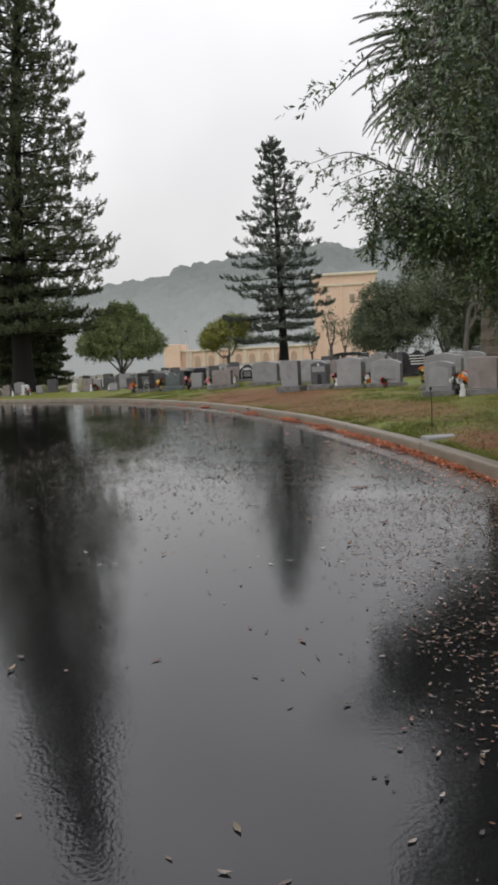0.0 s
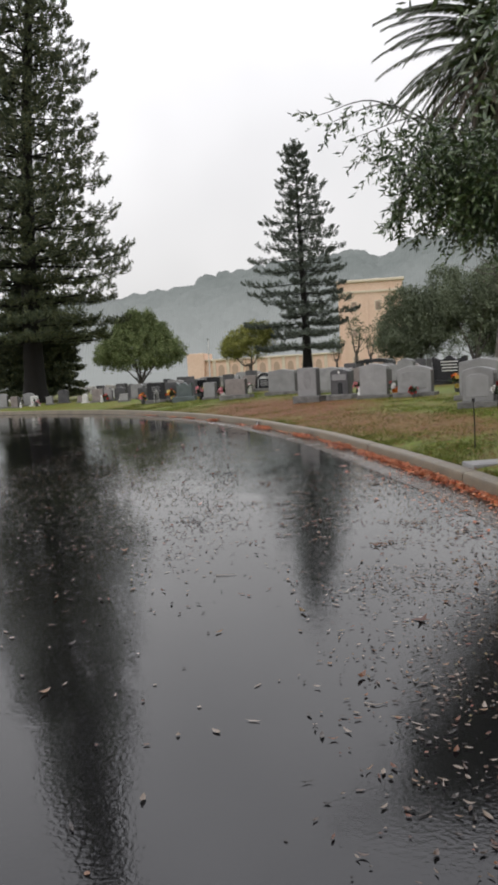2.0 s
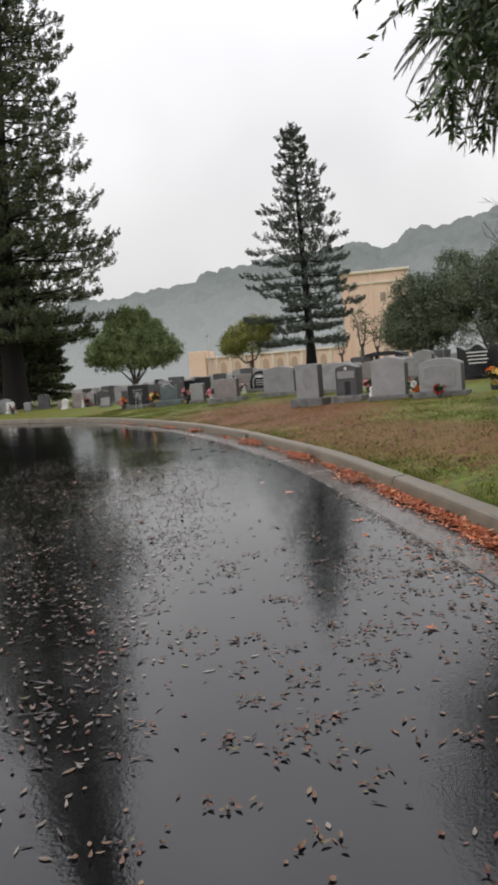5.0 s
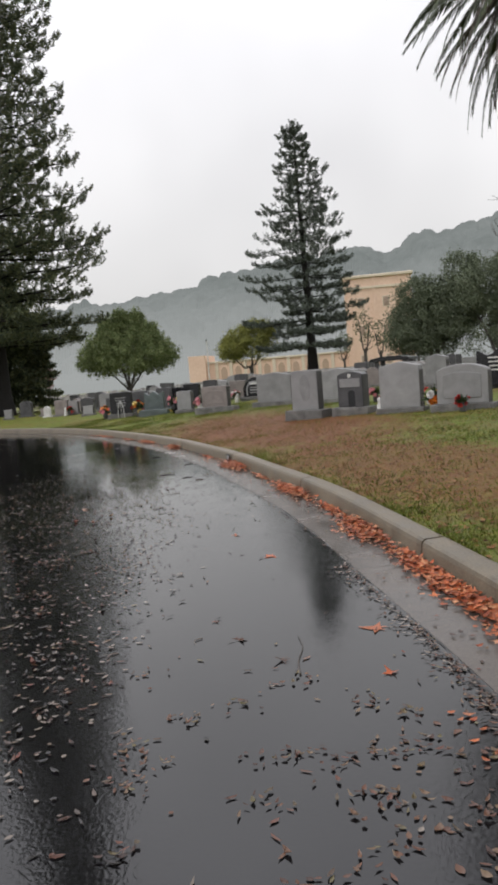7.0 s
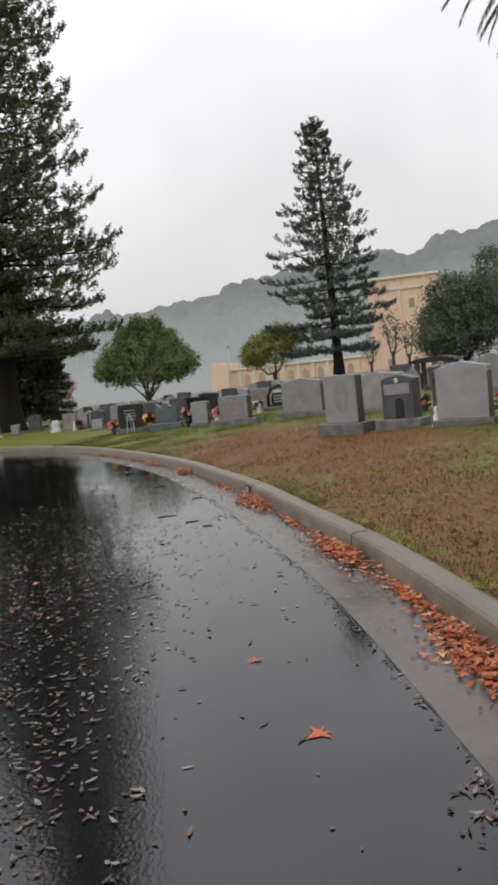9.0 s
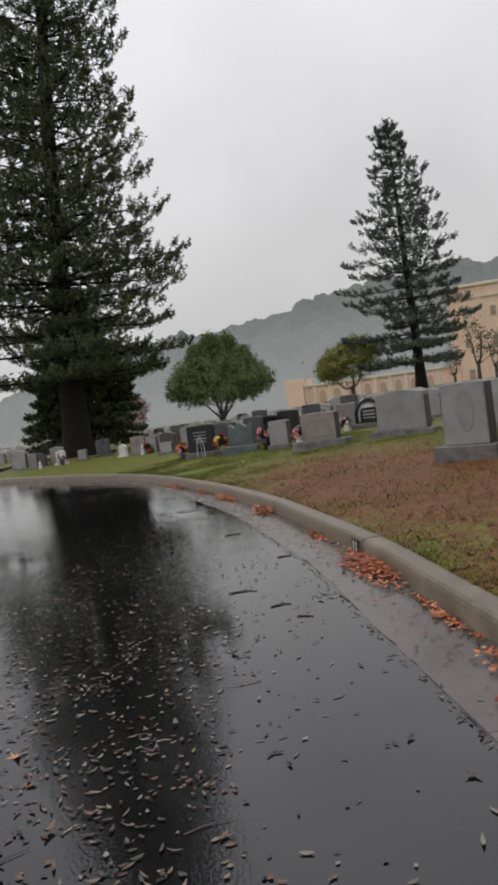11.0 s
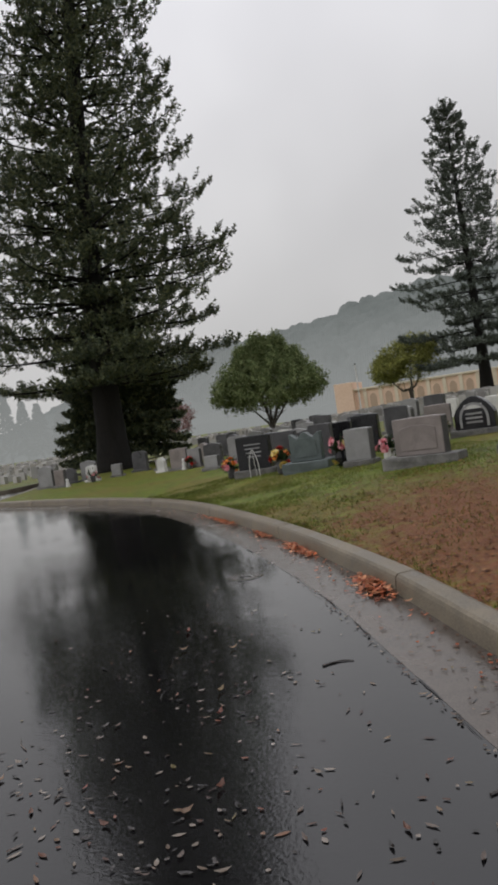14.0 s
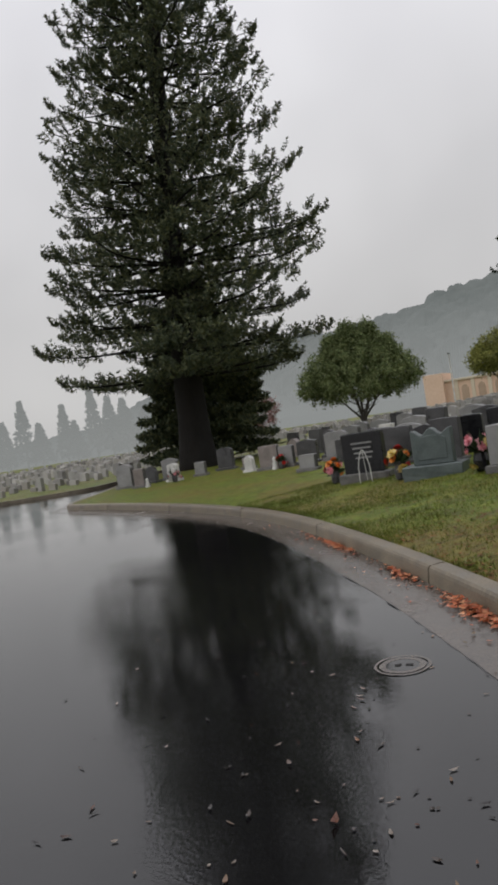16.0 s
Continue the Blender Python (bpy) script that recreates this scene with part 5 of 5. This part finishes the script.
# painted number on the kerb's face
p, nn = at_arc(S0 + 0.19)
along = Vector((-nn.y, nn.x, 0))
sign = tagged(new("kerb_number"), "white painted 11 on a black square on the kerb face", "marking")
sign.matrix_basis = Matrix.Translation(p - nn * 0.002 + Vector((0, 0, 0.0))) @ Matrix.Rotation(math.atan2(-along.y, -along.x), 4, 'Z')
part("square", extruded([(-0.115, 0.005), (0.105, 0.005), (0.115, 0.15), (-0.10, 0.15)], -0.003, 0.0035), BLACK_PAINT, sign)
txt = bpy.data.curves.new("number", 'FONT')
txt.body, txt.size, txt.align_x, txt.extrude = "11", 0.155, 'CENTER', 0.001
txt.offset, txt.shear = 0.003, 0.22
num = new("number", txt)
num.parent, num.matrix_basis = sign, pose(-0.02, -0.0045, 0.018, 90, 0, 0)
txt.materials.append(WHITE_PAINT)

# ---- leaf litter and grass, last ----


def curled_leaf(v, f, p, length, wide, az, curl, tilt=0.0):
    """A fallen leaf: a bent blade of six quads lying on what is under it."""
    d = Vector((math.cos(az), math.sin(az), 0))
    s = Vector((-d.y, d.x, 0))
    k = len(v)
    for i, (u, w) in enumerate(((-0.5, 0.06), (-0.22, 0.85), (0.12, 1.0), (0.5, 0.08))):
        lift = curl * length * (abs(u) * 2) ** 2 + tilt * length * (u + 0.5)
        c = p + d * length * u + Vector((0, 0, lift))
        h = curl * wide * 0.9 * w
        v += [c - s * wide * 0.5 * w + Vector((0, 0, h)), c, c + s * wide * 0.5 * w + Vector((0, 0, h * 0.6))]
    for i in range(3):
        for j in range(2):
            a = k + i * 3 + j
            f.append((a, a + 1, a + 4, a + 3))


LOBES = (0.12, 0.62, 0.27, 0.86, 0.34, 0.44, 1.0, 0.44, 0.34, 0.86, 0.27, 0.62)


def lobed_leaf(v, f, p, size, az, curl, tilt):
    """A five-lobed plane-tree leaf, dry and curled."""
    k = len(v)
    m = Matrix.Translation(p) @ Matrix.Rotation(az, 4, 'Z') @ Matrix.Rotation(tilt, 4, 'X')
    v.append(m @ Vector((0, 0, 0)))
    wave = rand(0, 6.3)
    for i, lobe in enumerate(LOBES):
        a = 2 * math.pi * i / 12 - math.pi / 2 + rand(-0.08, 0.08)
        r = size * 0.56 * lobe * rand(0.85, 1.1)
        v.append(m @ Vector((r * math.cos(a), r * math.sin(a), curl * r * (0.45 + 0.55 * math.sin(a * 2 + wave)))))
    for i in range(12):
        f.append((k, k + 1 + i, k + 1 + (i + 1) % 12))


def thickness_here(x, y):
    """How thickly small leaves lie on the drive."""
    clump = 1.6 * max(0, noise.noise(Vector((x * 1.6, y * 1.2, 7))) + 0.2) ** 1.6 + 0.3 * max(0, noise.noise(Vector((x * 5, y * 4, 3))))
    d = 0.035
    d += 1.1 * ease(0.5, 1.9, x) * ease(14.0, 9.0, y) * ease(-2, 3, y) * (0.5 + clump)
    d += 0.3 * ease(1.9, 0.6, abs(x - 0.6)) * ease(14, 11, y) * ease(6, 9, y) * clump * 2
    d += 0.07 * ease(1.6, 0.2, abs(x - 0.4))
    d += 0.85 * ease(0.25, -0.4, x) * ease(-5.0, -3.2, x) * ease(6, 12, y) * ease(25, 19, y) * (0.35 + clump)
    d += 1.4 * math.exp(-((x + 0.35 + 0.32 * max(0, y - 12) * 0.5 + 0.30 * max(0, 10 - y) * 0.4) / 0.75) ** 2) * ease(6, 12, y) * ease(22, 18, y) * ease(0.35, -0.1, x) * (0.4 + clump)
    d += 0.9 * math.exp(-((x + 0.95) / 0.55) ** 2 - ((y - 16.2) / 2.2) ** 2)
    d += 0.8 * math.exp(-((x + 2.2 + 0.25 * (y - 22)) / 0.9) ** 2 - ((y - 23) / 3.5) ** 2) * (0.4 + clump)
    return d


def on_road(x, y):
    return not inside(x, y, poly) and from_kerb(x, y) > 0.02


random.seed(201)
stores = {"dark": ([], []), "brown": ([], [])}
made = 0
while made < 5400:
    x, y = rand(-5.5, 2.9), rand(0.8, 31)
    if rand(0, 1.6) > thickness_here(x, y) or not on_road(x, y):
        continue
    st = stores["brown" if rand(0, 1) < (0.6 if 7 < y < 14 and x > 0 else 0.25) else "dark"]
    curled_leaf(*st, Vector((x, y, 0.004)), 0.02 + 0.05 * rand(0, 1) ** 1.5, rand(0.009, 0.024), rand(0, 6.3), rand(0.01, 0.18))
    made += 1
# wet mulch under the evergreen, a belt of paler leaves along the middle of the drive, and rafts of reddish leaves
made = 0
while made < 7500:
    x, y = rand(0.4, 3.0), rand(1.2, 7.8)
    if rand(0, 1) > ease(0.35, 1.5, x) * (0.35 + 1.2 * max(0, noise.noise(Vector((x * 2.5, y * 2, 5))) + 0.25)) or not on_road(x, y):
        continue
    curled_leaf(*stores["brown" if rand(0, 1) < 0.3 else "dark"], Vector((x, y, 0.004 + rand(0, 0.004))), 0.01 + 0.035 * rand(0, 1) ** 1.5, rand(0.006, 0.018), rand(0, 6.3), rand(0.02, 0.25))
    made += 1
made = 0
while made < 5400:
    x, y = rand(-4.0, 0.3), rand(5, 24)
    if rand(0, 1) > ease(5, 13, y) * ease(23, 18.5, y) * ease(0.3, -0.5, x + 0.13 * max(0, y - 14)) * (0.25 + 1.5 * max(0, noise.noise(Vector((x * 1.5, y * 1.1, 15))) + 0.15)):
        continue
    curled_leaf(*stores["brown" if rand(0, 1) < 0.2 else "dark"], Vector((x, y, 0.004 + rand(0, 0.003))), 0.02 + 0.045 * rand(0, 1) ** 1.4, rand(0.009, 0.024), rand(0, 6.3), rand(0.02, 0.25))
    made += 1
rafts = [(rand(0.1, 1.9), rand(8.4, 13)) for _ in range(75)] + [(rand(-2.6, -0.4), rand(13, 18.5)) for _ in range(30)]
for cx, cy in rafts:
    for _ in range(random.randrange(5, 17)):
        curled_leaf(*stores["brown"], Vector((cx + random.gauss(0, 0.06), cy + random.gauss(0, 0.045), 0.004 + rand(0, 0.008))), rand(0.02, 0.05), rand(0.008, 0.022), rand(0, 6.3), rand(0.02, 0.3))
for k in range(2400):
    p, nn = at_arc(arc_of(2.9, 7) + (rand(0, 26) if k < 900 else rand(0, 5.5)))
    off = 0.02 + (0.4 if k < 900 else 1.2) * rand(0, 1) ** 2.2
    curled_leaf(*stores["brown"], p - nn * off + Vector((0, 0, 0.012 if off < 0.5 else 0.003)), rand(0.02, 0.05), rand(0.01, 0.028), rand(0, 6.3), rand(0.02, 0.2))
for k in range(700):
    p, nn = at_arc(arc_of(2.5, 11.5) + (rand(0, 3.5) if k < 420 else rand(0, 16)))
    curled_leaf(*stores["dark" if k % 3 else "brown"], p - nn * (0.52 + abs(random.gauss(0, 0.07 if k < 420 else 0.02))) + Vector((0, 0, 0.006)), rand(0.02, 0.06), rand(0.008, 0.02), rand(0, 6.3), rand(0.02, 0.25))
tagged(part("small_leaves", stores["dark"], LITTER_DARK), "countless small blackened wet leaves strewn on the asphalt", "fallen leaves", kind="stuff")
tagged(part("brown_leaves", stores["brown"], LITTER_BROWN), "brown wet leaves strewn on the asphalt", "fallen leaves", kind="stuff")

# drifts of orange leaves against the kerb
DRIFTS = [(7.5, 1.0, 0.25), (10.2, 1.3, 0.5), (12.4, 1.4, 0.75), (14.2, 1.0, 0.65), (15.95, 0.5, 1.0), (17.1, 0.5, 0.3), (18.5, 0.62, 0.9), (20.0, 0.4, 0.15), (21.6, 0.55, 1.0), (23.3, 0.5, 0.12), (25.9, 0.4, 0.8), (27.9, 0.45, 0.5), (29.3, 0.4, 0.25), (31.2, 0.9, 0.2)]
random.seed(207)
dv, df = [], []
total = sum(a * b for _, a, b in DRIFTS)
for cy, half, amount in DRIFTS:
    i0 = arc[int(np.argmin(np.abs(EDGE_XY[:len(KERB), 1] - cy)))]
    for _ in range(int(5600 * half * amount / total)):
        p, nn = at_arc(i0 + random.gauss(0, half * 0.55))
        off = abs(random.gauss(0, 0.035 + 0.06 * amount)) + 0.02
        pile = max(0.0, 0.075 * amount * (1 - off / 0.3))
        q = p - nn * off + Vector((0, 0, 0.016 + rand(0, 1) * pile))
        if rand(0, 1) < 0.55:
            lobed_leaf(dv, df, q, rand(0.045, 0.11), rand(0, 6.3), rand(0.05, 0.45), rand(-0.35, 0.35))
        else:
            curled_leaf(dv, df, q, rand(0.03, 0.075), rand(0.015, 0.035), rand(0, 6.3), rand(0.03, 0.3), rand(-0.2, 0.25))
for _ in range(420):
    p, nn = at_arc(arc_of(2.5, 11.5) + rand(-3.5, 1.0))
    off = 0.02 + 0.8 * rand(0, 1) ** 2
    curled_leaf(dv, df, p - nn * off + Vector((0, 0, 0.012 if off < 0.5 else 0.003)), rand(0.025, 0.06), rand(0.012, 0.03), rand(0, 6.3), rand(0.05, 0.25))
for _ in range(300):
    p, nn = at_arc(arc_of(2.5, 11.5) + rand(-5, 24))
    curled_leaf(dv, df, p - nn * (0.02 + 0.34 * rand(0, 1) ** 2) + Vector((0, 0, 0.014)), rand(0.025, 0.06), rand(0.012, 0.03), rand(0, 6.3), rand(0.1, 0.4))
tagged(part("leaf_drift", (dv, df), LITTER_ORANGE), "drifts of wet orange plane leaves banked against the kerb", "fallen leaves", kind="stuff")

# leaves that lie singly and can be told apart
litter = thing("fallen_leaves", "scattered single wet leaves and twigs on the drive", "fallen leaves")
random.seed(211)
kinds = []
for i in range(6):
    v, f = [], []
    curled_leaf(v, f, Vector((0, 0, 0)), 0.045 + 0.006 * i, 0.018 + 0.003 * i, 0, 0.1 + 0.06 * i)
    kinds.append((v, f, LITTER_DARK if i < 3 else LITTER_BROWN))
for i in range(4):
    v, f = [], []
    lobed_leaf(v, f, Vector((0, 0, 0)), 0.07 + 0.012 * i, 0, 0.15 + 0.08 * i, 0)
    kinds.append((v, f, LITTER_ORANGE if i % 2 else LITTER_BROWN))
for i in range(3):
    v, f = [], []
    tube(v, f, spline([(-0.05 - 0.02 * i, 0, 0.001), (0, 0.02 * (i - 1), 0.002), (0.05 + 0.025 * i, 0.015, 0.001)], 4), [0.0036 - 0.0003 * j for j in range(9)], 5)
    kinds.append((v, f, LITTER_DARK))
first = [None] * len(kinds)
made = 0
while made < 290:
    x, y = rand(-3.5, 2.7), rand(1.5, 29)
    if rand(0, 1.2) > thickness_here(x, y) + 0.12 or not on_road(x, y):
        continue
    k = random.choices(range(13), weights=[5, 5, 5, 3, 3, 3, 0.9, 0.7, 0.9, 0.7, 1.6, 1.6, 1.6])[0]
    m = pose(x, y, 0.005 if from_kerb(x, y) > 0.54 else 0.013, 0, 0, rand(0, 360))
    name = "twig" if k > 9 else "leaf"
    if first[k] is None:
        first[k] = part(name, (kinds[k][0], kinds[k][1]), kinds[k][2], litter)
        first[k].matrix_basis = m
    else:
        again(first[k], name, m, litter)
    made += 1

for x, y, size, turn, mat, curl, text in ((1.43, 13.42, 0.19, 75, LITTER_ORANGE, 0.03, "flat orange plane leaf"), (0.64, 13.38, 0.11, 200, LITTER_BROWN, 0.5, "crumpled red-brown plane leaf"), (0.89, 13.03, 0.12, 100, LITTER_BROWN, 0.45, "crumpled red-brown plane leaf"), (0.46, 16.16, 0.12, 10, LITTER_ORANGE, 0.25, "flat orange plane leaf"), (0.80, 15.28, 0.16, 130, LITTER_ORANGE, 0.03, "flat orange plane leaf"), (1.2, 6.6, 0.14, 60, LITTER_BROWN, 0.3, "tan plane leaf"), (1.21, 17.74, 0.16, 60, LITTER_ORANGE, 0.4, "curled yellow-orange plane leaf")):
    v, f = [], []
    lobed_leaf(v, f, Vector((0, 0, 0)), size, 0, curl, 0)
    part("leaf", (v, f), mat, litter, text).matrix_basis = pose(x, y, 0.004 if from_kerb(x, y) > 0.54 else 0.012, 0, 0, turn)
v, f = [], []
tube(v, f, spline([(-0.27, 0, 0.003), (-0.1, 0.012, 0.004), (0.1, -0.01, 0.004), (0.27, 0.015, 0.003)], 5), [0.006 - 0.0002 * j for j in range(16)], 6)
part("twig", (v, f), LITTER_DARK, litter, "long straight black twig").matrix_basis = pose(0.98, 13.1, 0.001, 0, 0, 88)
for x, y, length, turn in ((-0.94, 21.1, 0.24, 5), (-1.6, 24.0, 0.2, 20), (-0.55, 20.6, 0.16, 20), (-0.75, 22.4, 0.14, 10), (-0.33, 20.26, 0.13, -20)):
    v, f = [], []
    tube(v, f, spline([(-length / 2, 0, 0.003), (-length * 0.15, length * 0.12, 0.005), (length * 0.2, length * 0.14, 0.005), (length / 2, 0, 0.003)], 5), [0.008 - 0.0003 * j for j in range(16)], 6)
    part("twig", (v, f), LITTER_DARK, litter, "curved black twig").matrix_basis = pose(x, y, 0.001, 0, 0, turn)

# leaves on the lawn and blades of grass
random.seed(217)
v, f = [], []
made = 0
while made < 10500:
    s, d = rand(arc_of(2.9, 8), arc_of(-4, 30.5)), rand(0.24, 4.2) ** 1.1
    p, nn = at_arc(s)
    q = p + nn * d
    bare = any((((q.x - cx) * math.cos(radians(tn)) + (q.y - cy) * math.sin(radians(tn))) / rx) ** 2 + ((-(q.x - cx) * math.sin(radians(tn)) + (q.y - cy) * math.cos(radians(tn))) / ry) ** 2 < 1.1 for cx, cy, rx, ry, tn, _ in PATCHES)
    if not bare and rand(0, 1) < 0.45:
        continue
    q.z = height(q.x, q.y) + 0.012
    if rand(0, 1) < 0.15:
        lobed_leaf(v, f, q, rand(0.05, 0.12), rand(0, 6.3), rand(0.05, 0.3), rand(-0.2, 0.2))
    else:
        curled_leaf(v, f, q, rand(0.025, 0.075), rand(0.012, 0.035), rand(0, 6.3), rand(0.02, 0.2), rand(-0.06, 0.12))
    made += 1
LITTER_LAWN = leafy("tan_lawn_litter", (0.06, 0.022, 0.011), (0.14, 0.05, 0.02), (0.20, 0.085, 0.035), (0.36, 0.19, 0.09), (0.17, 0.075, 0.028), rough=0.6, sheen=0.1)
tagged(part("lawn_litter", (v, f), LITTER_LAWN), "brown and tan fallen leaves lying on the lawn", "fallen leaves", kind="stuff")

v, f = [], []
made = 0
s_lo, s_hi = arc_of(3.0, 6), arc_of(-7.6, 35.5)
while made < 120000:
    s = rand(s_lo, s_hi)
    d = 0.21 + 5.0 * rand(0, 1) ** 1.6
    p, nn = at_arc(s)
    q = p + nn * d
    bare = 0.0
    for cx, cy, rx, ry, tn, thick in PATCHES:
        a, b = (q.x - cx) * math.cos(radians(tn)) + (q.y - cy) * math.sin(radians(tn)), -(q.x - cx) * math.sin(radians(tn)) + (q.y - cy) * math.cos(radians(tn))
        bare = max(bare, thick * ease(1.25, 0.8, math.hypot(a / rx, b / ry) + 0.5 * noise.noise(Vector((q.x * 1.3, q.y * 1.3, 2)))))
    if rand(0, 1) < bare * 0.8 or rand(-0.6, 0.7) > noise.noise(Vector((q.x * 1.1, q.y * 1.1, 9))):
        continue
    made += 1
    z = height(q.x, q.y) if made % 4 == 0 else None
    if z is not None:
        hz = z
    else:
        hz = 0.165 + (0.02 + 0.11 * ease(-13, 1, q.x)) * 5 * (1 - math.exp(-max(0, d - 0.2) / 5))
    hgt = rand(0.015, 0.045) * (1 + 0.9 * max(0, noise.noise(Vector((q.x * 4, q.y * 4, 6)))))
    a = rand(0, 6.3)
    w = Vector((math.cos(a), math.sin(a), 0)) * rand(0.003, 0.006)
    tip = Vector((rand(-1, 1), rand(-1, 1), 0)) * hgt * 0.7
    q.z = hz - 0.005
    k = len(v)
    v += [q - w, q + w, q + tip + Vector((0, 0, hgt))]
    f.append((k, k + 1, k + 2))
tagged(part("grass", (v, f), BLADES), "short wet green grass blades on the verge", "grass", kind="stuff")
